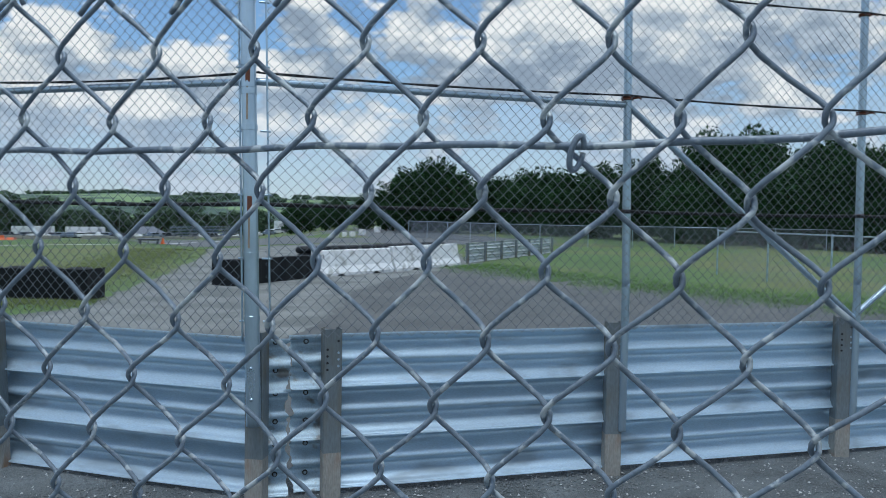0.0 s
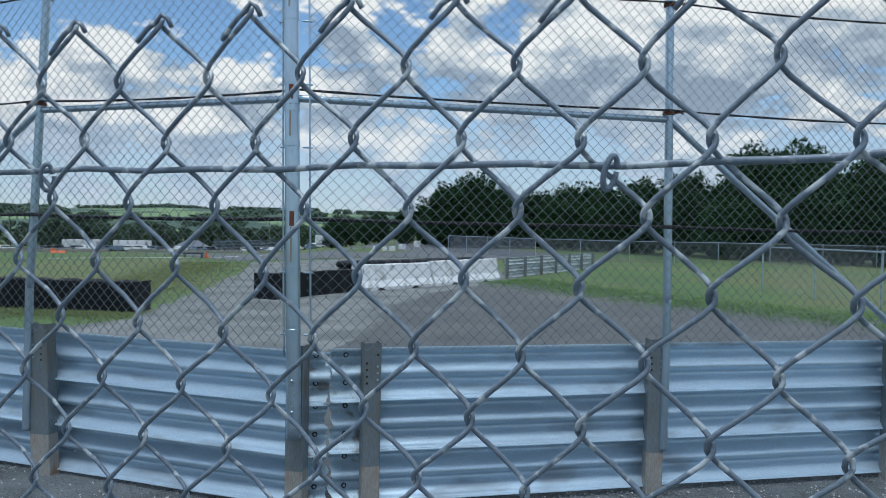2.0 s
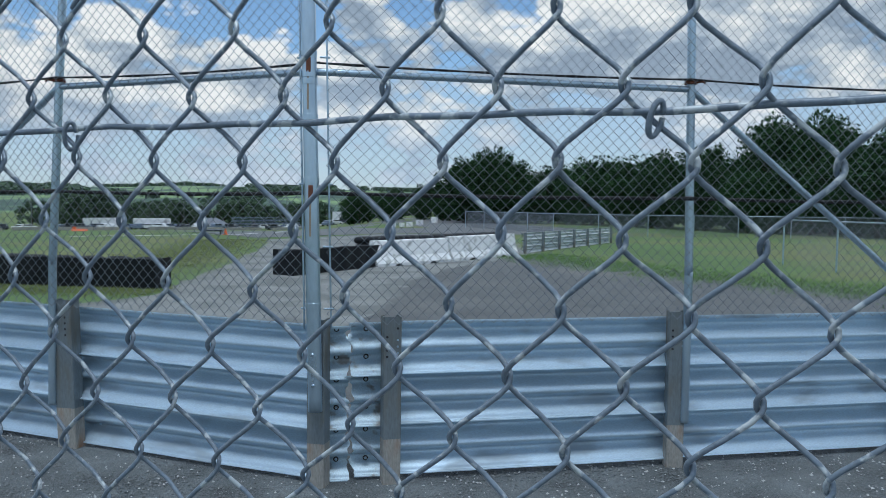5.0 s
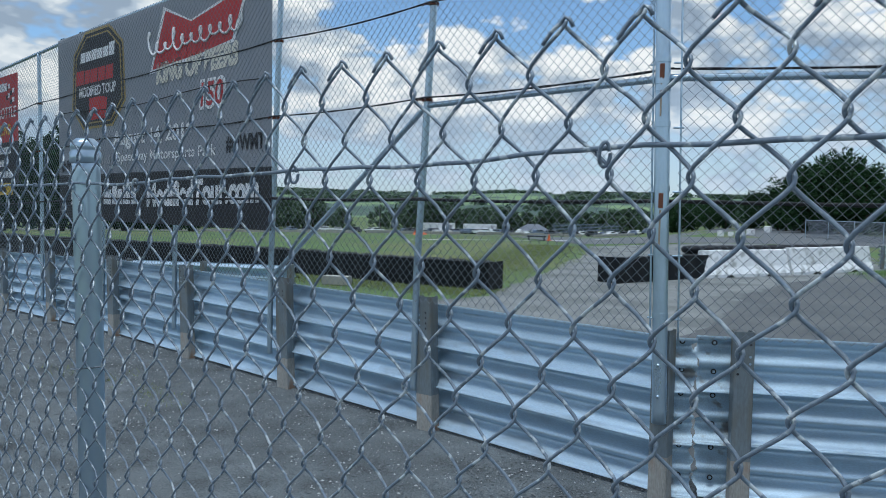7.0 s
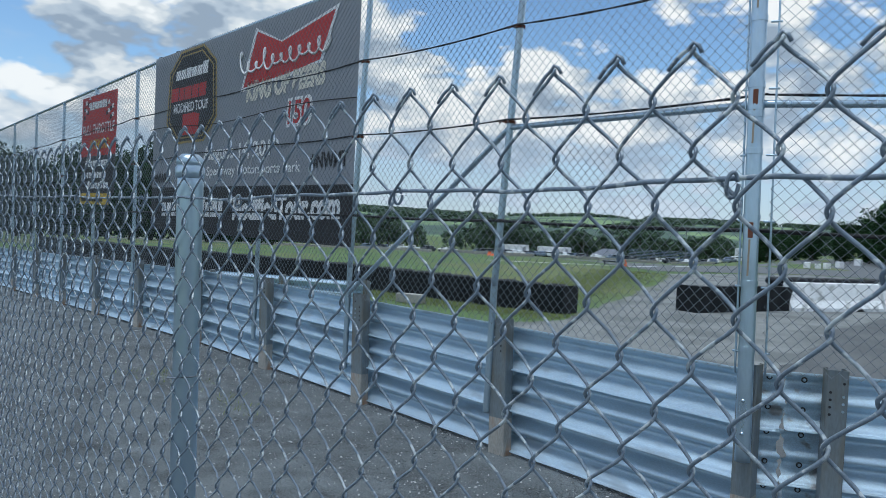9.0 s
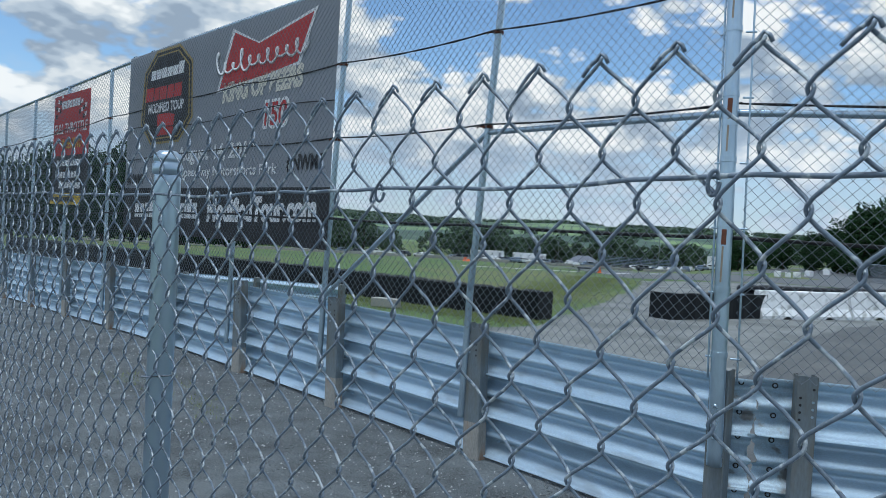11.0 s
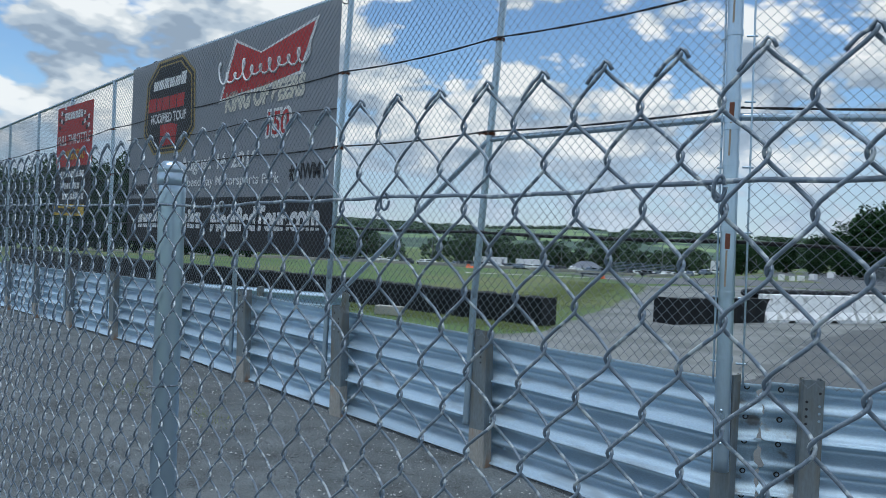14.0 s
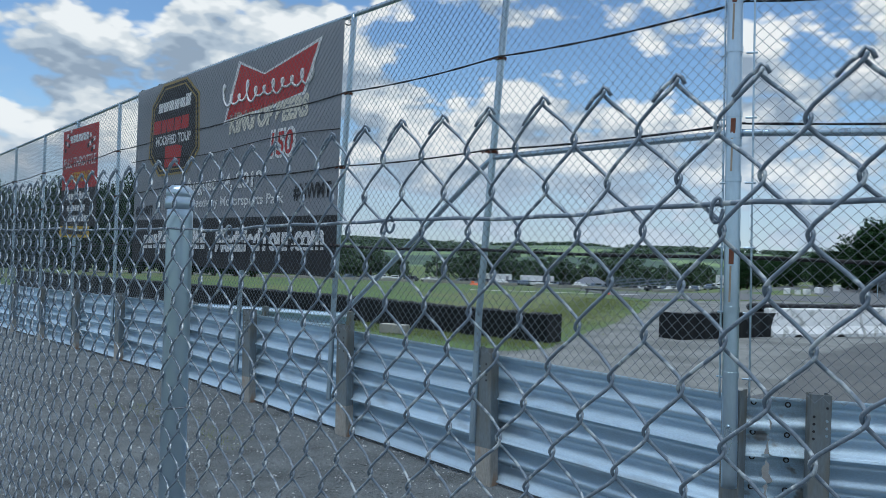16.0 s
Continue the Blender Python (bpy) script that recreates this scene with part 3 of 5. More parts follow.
def debris_fence(M, side):
    left = side == "l"
    f = thing("debris_fence", "tall galvanised chain-link debris fence on pipe posts" + (" carrying banners" if left else " above a guardrail"), "fence", "debris fences", m=M)
    tops = 3.92
    if left:
        lean = {2.05: (2.04, 1.835), 3.96: (3.99, 3.82), 5.87: (5.87, 5.70), 7.75: (7.78, 7.66), 9.93: (9.94, 9.99), 12.0: (12.0, 12.02), 14.0: (14.0, 14.05), 16.15: (16.15, 16.2), 18.2: (18.2, 18.25), 20.3: (20.3, 20.3), 22.4: (22.4, 22.4)}
    else:
        lean = {2.36: (2.365, 2.315), 4.21: (4.215, 4.175), 6.06: (6.06, 6.05), 7.95: (7.95, 7.95)}
    at = {}
    for s, (b, t) in lean.items():
        g = ground_l(s) if left else 0.0
        drop = g * 1.0
        # pipes are not quite straight: lower length nearly upright, upper length tilted
        pipe("post", (b, -0.012, 0.32 + g), (b - 0.02 if left else b, -0.012, 1.3 + g), 0.0265, M_PIPE, f, "round galvanised fence post")
        pipe("post", (b - 0.02 if left else b, -0.012, 1.28 + g), (t, -0.012, tops + drop), 0.0265, M_PIPE, f, "round galvanised fence post")
        at[s] = lambda z, b=b, t=t, g=g: (b + (t - b) * min(max((z - 1.1) / 2.8, 0), 1), -0.012, z + g)
        for z in (1.77, 2.50, 3.19):
            clamp(at[s](z), f)
    ks = list(lean)
    P0 = lambda z: (-0.03, -0.012, z)
    for z, sag in ((1.77, 0.012), (2.515, 0.02), (3.20, 0.03)):
        cable("cable", [P0(z)] + [(at[k](z)[0], -0.045, at[k](z)[2]) for k in ks], f, 0.0055 if z > 1.8 else 0.010, sag if left else sag * 0.7)
    k1, k2 = ks[0], ks[1]
    pipe("mid_rail", (0.05 if left else -0.01, -0.03, 2.46), at[k1](2.46), 0.021, M_PIPE, f, "galvanised pipe rail")
    pipe("brace", at[k1](2.46), at[k2](1.02), 0.021, M_PIPE, f, "galvanised diagonal pipe brace")
    if not left:
        pipe("brace", at[k2](1.07), at[ks[2]](2.40), 0.021, M_PIPE, f, "galvanised diagonal pipe brace")
    tp = [P0(tops)] + [at[k](tops - 0.0) for k in ks]
    V, F = sweep([np.array([(p[0], p[1], p[2]) for p in tp])], 0.022, 10)
    mesh_ob("top_rail", V.tolist(), F, M_PIPE, f, True)
    end = ks[-1]
    if left:
        fa = fabric_plain(9.9, 0.995, tops, 0.0712, 0.0019, "fabric", f, 0.06)
        fb = fabric_plain(end - 9.96, 0.995, tops, 0.0712, 0.0019, "fabric", f, 9.96)
        fa.location.y = fb.location.y = -0.062
        for v in fb.data.vertices:
            v.co.z += ground_l(v.co.x)
        for v in fa.data.vertices:
            v.co.z += ground_l(v.co.x)
    else:
        fa = fabric_plain(end - 0.06, 0.995, tops, 0.0712, 0.0019, "fabric", f, 0.06)
        fa.location.y = -0.062
    bar_at = (lambda z: 0.045 + 0.02 * (z - 1)) if left else (lambda z: 0.088 - 0.019 * (z - 1))
    pipe("tension_bar", (bar_at(0.98), -0.05, 0.98), (bar_at(3.9), -0.05, 3.9), 0.006, M_PIPE, f, "thin flat tension bar", 8)
    for z in np.arange(1.1, 3.9, 0.36):
        pipe("band_bolt", (bar_at(z) - 0.04, -0.05, z), (bar_at(z) + 0.018, -0.05, z), 0.006, M_PIPE, f, sides=8)
    return f


M_STREAK = material("rust_streak", (0.33, 0.27, 0.20), 0.7, 0.2)


def corner_post():
    ob = thing("corner_fence_post", "thick galvanised corner pipe post with brace bands and rust streaks", "post", m=pose(CORNER[0] + 0.012, CORNER[1] - 0.05, 0))
    tilt = lambda z: (-0.055 * (z - 0.5) / 2.7, 0, z)
    pipe("pipe", tilt(0.50), tilt(4.0), 0.042, M_PIPE, ob, sides=24)
    for z in list(np.arange(1.12, 3.9, 0.36)) + [2.40, 2.44]:
        t = tilt(z)
        pipe("brace_band", (t[0], 0, z - 0.016), (t[0], 0, z + 0.016), 0.0455, M_PIPE, ob, sides=24)
    for z in (1.77, 2.49, 3.22):
        t = tilt(z)
        part("rust_patch", box_bm(0.026, 0.012, 0.085, (t[0] + 0.004, -0.039, z), 0.003), M_RUST, ob, "dark red rusted slot")
        part("rust_streak", box_bm(0.010, 0.004, 0.20, (t[0] + 0.002, -0.0425, z - 0.15), 0.001), M_STREAK, ob)
    for z in (0.66, 0.84):
        t = tilt(z)
        pipe("bolt", (t[0], -0.05, z), (t[0], -0.03, z), 0.010, M_PIPE, ob, sides=8)


# ---- guardrails ----
def w_profile():
    """Back of a W-beam: height above its lower edge, and depth away from the posts."""
    P = [(-0.004, -0.016), (0.003, -0.017), (0.005, -0.004)]
    for k in range(2):
        for i in range(12):
            u = i / 12
            # a long roll that faces upwards, then a short undercut
            v = 0.5 * u / 0.66 if u < 0.66 else 0.5 + 0.5 * (u - 0.66) / 0.34
            P.append((0.006 + 0.150 * (k + u), 0.041 - 0.041 * math.cos(2 * math.pi * v)))
    return P + [(0.306, 0.0), (0.316, 0.004)]


def beam(name, s0, s1, z0, parent, g0=0.0, g1=0.0, seed=0, label="", y0=0.0, dent=0.004, paint=None, rag=(0.0, 0.0)):
    n = max(10, int((s1 - s0) / 0.12))
    prof = w_profile()
    V, F = [], []
    edge = 0.004 / (s1 - s0)
    cuts = [0.0, edge] + [i / n for i in range(1, n)] + [1 - edge, 1.0]
    n = len(cuts) - 1
    for u in cuts:
        s, g = s0 + (s1 - s0) * u, g0 + (g1 - g0) * u
        for z, y in prof:
            w = dent * noise.noise(Vector((s * 1.7, z * 6 + z0 * 9, seed)))
            torn = 0.035 * noise.noise(Vector((z * 22, z0 * 31, seed))) + 0.012 * noise.noise(Vector((z * 90, z0 * 31, seed)))
            torn *= rag[0] * (u < edge * 1.5) + rag[1] * (u > 1 - edge * 1.5)
            V.append((s + torn, y0 + y + w + (z - 0.156) * 0.085, z0 + z + g + w * 0.5))
    m = len(prof)
    for i in range(n):
        for j in range(m - 1):
            F.append((i * m + j, (i + 1) * m + j, (i + 1) * m + j + 1, i * m + j + 1))
    ob = mesh_ob(name, V, F, paint or M_RAIL, parent, True, label)
    so = ob.modifiers.new("thickness", "SOLIDIFY")
    so.thickness, so.offset, so.use_rim = 0.0035, 0, False
    return ob


POST_KINDS = {}


def channel_post(parent, m, h=1.04, w=0.11, d=0.095):
    """A folded steel channel with a row of bolt holes, its foot pale and rusty."""
    if (w, d) not in POST_KINDS:
        def channel(z0, z1):
            bm = bmesh.new()
            t = 0.006
            out = [(-w / 2, d), (-w / 2, 0.006), (-w / 2 + 0.006, 0), (w / 2 - 0.006, 0), (w / 2, 0.006), (w / 2, d), (w / 2 - 0.02, d), (w / 2 - 0.02, d - t), (w / 2 - t, d - t), (w / 2 - t, t), (-w / 2 + t, t), (-w / 2 + t, d - t), (-w / 2 + 0.02, d - t), (-w / 2 + 0.02, d)]
            lo = [bm.verts.new((x, y, z0)) for x, y in out]
            hi = [bm.verts.new((x, y, z1)) for x, y in out]
            n = len(out)
            for i in range(n):
                bm.faces.new((lo[i], lo[(i + 1) % n], hi[(i + 1) % n], hi[i]))
            bm.faces.new(hi)
            return bm
        a = part("post", channel(0.30, h), M_POST, parent, "grey weathered steel channel post")
        b = part("post_foot", channel(-0.1, 0.30), M_POST_FOOT, a, "pale rust-stained post foot")
        holes = []
        for k, (x, z) in enumerate([(-0.033, 0.92), (-0.033, 0.88), (-0.033, 0.84), (-0.033, 0.80), (0.032, 0.97), (0.032, 0.90), (0.032, 0.86), (0.032, 0.82)]):
            bm = bmesh.new()
            bmesh.ops.create_cone(bm, cap_ends=True, segments=10, radius1=0.0075, radius2=0.0075, depth=0.006, matrix=pose(x, 0.001, z, 90))
            holes.append(part("bolt_hole", bm, M_DARK if k < 5 else M_PIPE, a))
        POST_KINDS[w, d] = (a, b, holes)
        a.matrix_basis = m
        return a
    a, b, holes = POST_KINDS[w, d]
    a2 = again(a, parent, m)
    for o in (b, *holes):
        again(o, a2, o.matrix_basis.copy())
    return a2


def bolt_heads(parent, pts, washer=False):
    for x, y, z in pts:
        if washer:
            bm = bmesh.new()
            bmesh.ops.create_cone(bm, cap_ends=True, segments=12, radius1=0.017, radius2=0.016, depth=0.004, matrix=pose(x, y + 0.006, z, 90))
            part("washer", bm, M_DARK, parent, "dark steel washer")
        bm = bmesh.new()
        bmesh.ops.create_cone(bm, cap_ends=True, segments=8, radius1=0.010, radius2=0.006, depth=0.012, matrix=pose(x, y, z, 90))
        part("bolt", bm, M_PIPE, parent)


def guardrail_left():
    g = thing("guardrail", "three stacked galvanised steel W-beams on channel posts", "guardrail", "guardrails", m=ML)
    ss = [0.03] + POSTS_L
    for i in range(0, len(ss) - 1):
        for k, z0 in enumerate((0.055, 0.360, 0.665)):
            beam("beam", ss[i] + (0.04 if i else 0.045), ss[i + 1] + 0.08, z0, g, ground_l(ss[i]), ground_l(ss[i + 1]), seed=i * 3 + k, y0=0.10 + (0.004 if i % 2 else 0) - 0.012 * (k == 1))
    for s in POSTS_L:
        channel_post(g, pose(s + 0.06, 0, ground_l(s), 0, 2.2 + 0.8 * math.sin(s * 5), 3 * math.sin(s * 3)), w=0.16, d=0.085)
        bolt_heads(g, [(s - 0.09, 0.145, ground_l(s) + z) for z in (0.17, 0.51, 0.85)] + [(s + 0.12, 0.125, ground_l(s) + z) for z in (0.30, 0.62)])
    channel_post(g, pose(0.0, 0.0, -0.01, 0, 0, -8))


def guardrail_right():
    g = thing("guardrail", "stacked galvanised steel W-beams with a torn splice beside the corner post", "guardrail", "guardrails", m=MR)
    # short torn ends at the splice
    for k, z0 in enumerate((0.045, 0.360, 0.670)):
        beam("beam", 0.02, 0.205, z0 - 0.015, g, seed=40 + k, label="short dented beam end, torn and rusty", dent=0.010, y0=0.11, paint=M_RAIL_SPLICE, rag=(0, 1))
        beam("beam", 0.222, 0.50, z0, g, seed=45 + k, label="short dented beam end with rows of bolts", dent=0.010, y0=0.115, paint=M_RAIL_SPLICE, rag=(1, 0))
    ss = POSTS_R
    for i in range(len(ss) - 1):
        for k, z0 in enumerate((0.060, 0.372, 0.680)):
            beam("beam", ss[i] - 0.01, ss[i + 1] + 0.01, z0 + 0.004 * (i % 2), g, seed=60 + i * 3 + k, y0=0.10 + (0.004 if i % 2 else 0) - 0.012 * (k == 1))
    for i, s in enumerate(ss):
        channel_post(g, pose(s, 0 if i else -0.01, 0, 0, 0, (3, -14, -16, 5, 0)[i]))
        bolt_heads(g, [(s - 0.09, 0.14, z) for z in (0.20, 0.52, 0.83)] + [(s + 0.10, 0.14, z) for z in (0.20, 0.52, 0.83)])
    bolt_heads(g, [(x, 0.122, z) for x in (0.13, 0.31) for z in (0.15, 0.33, 0.47, 0.64, 0.78, 0.95)], True)


near_fence()
debris_fence(ML, "l")
debris_fence(MR, "r")
corner_post()
guardrail_left()
guardrail_right()


# ---- banners ----
def sheet(s0, s1, z0, z1, y, nx=60, nz=24, wave=0.0012, t=0.004):
    bm = bmesh.new()
    grid = {}
    for i in range(nx + 1):
        for j in range(nz + 1):
            s, z = s0 + (s1 - s0) * i / nx, z0 + (z1 - z0) * j / nz
            grid[i, j] = bm.verts.new((s, y + wave * (math.sin(s * 2.1 + z) * 0.5 + noise.noise(Vector((s * 0.9, z * 0.9, 3)))), z))
    for i in range(nx):
        for j in range(nz):
            bm.faces.new((grid[i, j], grid[i + 1, j], grid[i + 1, j + 1], grid[i, j + 1]))
    return bm


def flat_shape(pts, y, s0, z0, flip=True):
    """A printed shape on the banner plane: points are (along the reading direction, up)."""
    bm = bmesh.new()
    bm.faces.new([bm.verts.new((s0 - x, y, z0 + z)) for x, z in pts])
    bmesh.ops.triangulate(bm, faces=bm.faces)
    return bm


def lettering(name, body, height, at_s, at_z, y, mat, parent, slant=0.0, align="LEFT", span=0.0, bold=0.02, rise=0.0):
    cu = bpy.data.curves.new(name, "FONT")
    cu.body, cu.size, cu.shear, cu.align_x = body, height * 1.35, slant, align
    cu.offset = height * bold
    tmp = bpy.data.objects.new(name, cu)
    scene.collection.objects.link(tmp)
    bpy.context.view_layer.update()
    me = bpy.data.meshes.new_from_object(tmp.evaluated_get(bpy.context.evaluated_depsgraph_get()))
    bpy.data.objects.remove(tmp)
    me.materials.append(mat)
    k = span / max(v.co.x for v in me.vertices) if span else 1.0
    for v in me.vertices:
        v.co = (at_s - v.co.x * k, y, at_z + v.co.y + v.co.x * k * rise)
    ob = new(name, me)
    ob.parent = parent
    return ob


def bars(name, widths, height, at_s, at_z, y, mat, parent, gap=0.25, slant=0.0, seed=1, rise=0.0):
    """A line of writing that stays unlettered: bars of its size."""
    rnd = random.Random(seed)
    x = 0
    for w in widths:
        if w > 0:
            h = height * rnd.choice((1, 0.78, 0.78, 0.82))
            r0 = rise * x
            bm = bmesh.new()
            p = [(x, r0), (x + w, r0), (x + w + slant * h, h + r0), (x + slant * h, h + r0)]
            bm.faces.new([bm.verts.new((at_s - a, y, at_z + b)) for a, b in p])
            part(name, bm, mat, parent)
        x += abs(w) * (1 + gap)


def banner_main():
    b = thing("race_banner", "large grey and black vinyl race banner with red bow-tie logo", "banner", "banners", m=ML)
    y = -0.042
    S0, S1, ZB, ZT = 3.93, 9.15, 1.47, 3.90
    rail = lambda s: ground_l(s)
    part("cloth", sheet(S0, S1, 2.06, ZT, y), M_BANNER, b, "grey printed vinyl", True)
    part("black_strip", sheet(S0, S1, ZB, 2.06, y, nz=8), M_BANNER_BLACK, b, "black printed vinyl", True)
    f = y - 0.0045
    # bow-tie, as metres along the reading direction and up
    TS, TZ = 6.38, 3.15
    tie_o = [(0.0, 0.0), (0.34, 0.70), (0.95, 0.47), (2.09, 0.66), (1.81, 0.13), (1.16, 0.06)]
    part("logo_outline", flat_shape(tie_o, f, TS, TZ), M_WHITE, b, "white outline")
    cx, cz = 1.05, 0.33
    part("logo", flat_shape([(cx + (x - cx) * 0.93, cz + (z - cz) * 0.86) for x, z in tie_o], f - 0.001, TS, TZ), M_RED, b, "red bow-tie shape")
    # a looping white flourish stands for the name across the bow-tie
    u = np.linspace(0, 1, 150)
    swing = 0.085 * np.sin(u * 2 * math.pi * 10.5) * (0.75 + 0.25 * np.sin(u * 23))
    P = np.stack([6.42 - 2.02 * u - 0.06 * np.cos(u * 2 * math.pi * 10.5), np.full(150, f - 0.004), 3.40 + 0.06 * u + swing + 0.16 * np.exp(-(u / 0.06) ** 2) + 0.10 * np.exp(-((u - 0.3) / 0.03) ** 2)], 1)
    wire_ob("logo_flourish", [P], 0.014, 5, M_WHITE, b, "white looping flourish")
    lettering("slogan", "KING OF BEERS", 0.21, 6.22, 3.04, f - 0.001, M_CREAM, b, 0.08, span=1.72, bold=0.09, rise=0.02)
    lettering("race_length", "150", 0.27, 5.30, 2.70, f - 0.001, M_WHITE, b, 0.1, bold=0.11)
    lettering("race_length", "150", 0.25, 5.29, 2.71, f - 0.002, M_RED, b, 0.1)
    lettering("month", "August", 0.17, 7.36, 2.40, f - 0.001, M_WHITE, b, span=0.86, bold=0.05)
    lettering("day", "14,", 0.17, 6.40, 2.40, f - 0.001, M_WHITE, b, span=0.32, bold=0.05)
    lettering("year", "2019", 0.17, 6.00, 2.40, f - 0.001, M_WHITE, b, span=0.62, bold=0.05)
    bars("venue_bar", [0.085] * 8, 0.10, 8.25, 2.18, f - 0.001, M_GREY_PRINT, b, 0.2, 0, 5)
    lettering("venue", "Speedway Motorsports Park", 0.115, 7.25, 2.20, f - 0.001, M_WHITE, b, span=2.34, bold=0.03)
    lettering("tag", "#NWMT", 0.155, 4.72, 2.235, f - 0.001, M_BANNER_BLACK, b, span=0.68, bold=0.04)
    lettering("tag", "#NWMT", 0.14, 9.05, 2.12, f - 0.001, M_BANNER_BLACK, b, span=0.62, bold=0.04)
    bars("address_bar", [0.15, 0.15, 0.13, 0.14, 0.15, 0.14, -0.04, 0.21, 0.13, 0.13, 0.06, 0.13, 0.13], 0.235, 8.72, 1.665, f - 0.001, M_WHITE, b, 0.18, 0.08, 7, 0.012)
    lettering("address", "ModifiedTour.com", 0.255, 6.47, 1.675, f - 0.001, M_WHITE, b, 0.04, span=2.34, bold=0.07, rise=0.03)
    # badge
    oct_ = lambda rx, rz: [(rx * a, rz * c) for a, c in ((-1, -0.55), (-0.55, -1), (0.55, -1), (1, -0.55), (0.92, 0.6), (0.45, 1), (-0.45, 1), (-0.92, 0.6))]
    bs, bz = 7.83, 3.26
    part("badge", flat_shape(oct_(0.83, 0.62), f, bs, bz), M_GOLD, b, "gold badge border")
    part("badge", flat_shape(oct_(0.79, 0.59), f - 0.0008, bs, bz), M_BANNER_BLACK, b, "black badge")
    part("badge", flat_shape(oct_(0.74, 0.555), f - 0.0015, bs, bz), M_GOLD, b, "gold badge border")
    part("badge", flat_shape(oct_(0.71, 0.535), f - 0.0022, bs, bz), M_BANNER_BLACK, b, "black badge")
    bars("badge_bar", [0.16] * 6, 0.16, bs + 0.53, bz + 0.24, f - 0.003, M_WHITE, b, 0.10, 0.1, 8)
    bars("badge_bar", [0.25, 0.16, 0.22, 0.2, 0.22], 0.22, bs + 0.68, bz - 0.04, f - 0.003, M_RED, b, 0.12, 0.1, 9)
    lettering("badge_writing", "MODIFIED TOUR", 0.125, bs + 0.58, bz - 0.20, f - 0.003, M_WHITE, b, span=1.16, bold=0.05)
    part("badge_panel", flat_shape([(-0.25, -0.25), (0.25, -0.25), (0.30, 0), (0.12, 0.03), (-0.25, 0.03)], f - 0.003, bs, bz - 0.26), M_RED, b)
    V, F = sweep([np.array([(s, y - 0.03, 2.86 + 0.03 * math.sin((s - 3.9) * 1.6)) for s in np.linspace(3.9, 9.2, 30)])], 0.006, 6)
    mesh_ob("rope", V.tolist(), F, M_CABLE, b, True)
    for s in np.linspace(S0 + 0.05, S1 - 0.05, 9):
        t = np.linspace(0, 2 * math.pi, 12)
        wire_ob("tie", [np.stack([s + 0.01 * np.cos(t), 0.02 + 0.05 * np.cos(t), 3.90 + 0.035 * np.sin(t)], 1)], 0.006, 5, M_CABLE, b)


def banner_small():
    b = thing("weekend_banner", "small red and black vinyl event banner hung on the fence", "banner", "banners", m=ML)
    y, f = -0.042, -0.0465
    g = ground_l(11.9)
    part("cloth", sheet(10.82, 12.72, 2.62, 3.66, y, 20, 12), M_RED, b, "red printed vinyl", True)
    part("black_panel", sheet(10.82, 12.72, 1.98, 2.62, y, 20, 8), M_BANNER_BLACK, b, "black printed vinyl", True)
    part("yellow_strip", sheet(11.1, 12.75, 1.79, 1.98, y, 16, 3), M_YELLOW, b, "yellow printed strip", True)
    lettering("title", "FULL THROTTLE", 0.175, 12.66, 3.0, f - 0.0010, M_WHITE, b, 0.1)
    lettering("subtitle", "WEEKEND", 0.17, 12.22, 2.74, f - 0.0010, M_YELLOW, b)
    for i in range(4):
        for j in range(4):
            if (i + j) % 2 == 0:
                for x0, sl in ((12.62, 1), (11.37, -1)):
                    part("flag_check", flat_shape([(0.1 * i, 0.07 * j), (0.1 * i + 0.1, 0.07 * j), (0.1 * i + 0.1, 0.07 * j + 0.07), (0.1 * i, 0.07 * j + 0.07)], f - 0.0005, x0, 3.28 + 0.04 * i * sl), M_WHITE if (i % 2) else M_BANNER_BLACK, b)
    bars("sponsor_bar", [0.12] * 7, 0.16, 12.27, 3.42, f - 0.0010, M_WHITE, b, 0.15, 0, 11)
    for k, (z, n) in enumerate(((2.44, 9), (2.24, 7), (2.06, 8))):
        bars("text_bar", [0.12] * n, 0.13, 12.43 - 0.08 * k, z, f - 0.0010, M_WHITE, b, 0.2, 0, 12 + k)
    bars("text_bar", [0.1] * 10, 0.09, 12.6, 1.84, f - 0.0010, M_BANNER_BLACK, b, 0.2, 0, 16)


banner_main()
banner_small()


# ---- tyre walls and barriers ----
def torus_bm(R, r, z, bm, nu=14, nv=8):
    vs = [[bm.verts.new(((R + r * math.cos(b)) * math.cos(a), (R + r * math.cos(b)) * math.sin(a), z + r * 0.95 * math.sin(b))) for b in np.arange(nv) * 2 * math.pi / nv] for a in np.arange(nu) * 2 * math.pi / nu]
    for i in range(nu):
        for j in range(nv):
            bm.faces.new((vs[i][j], vs[(i + 1) % nu][j], vs[(i + 1) % nu][(j + 1) % nv], vs[i][(j + 1) % nv]))


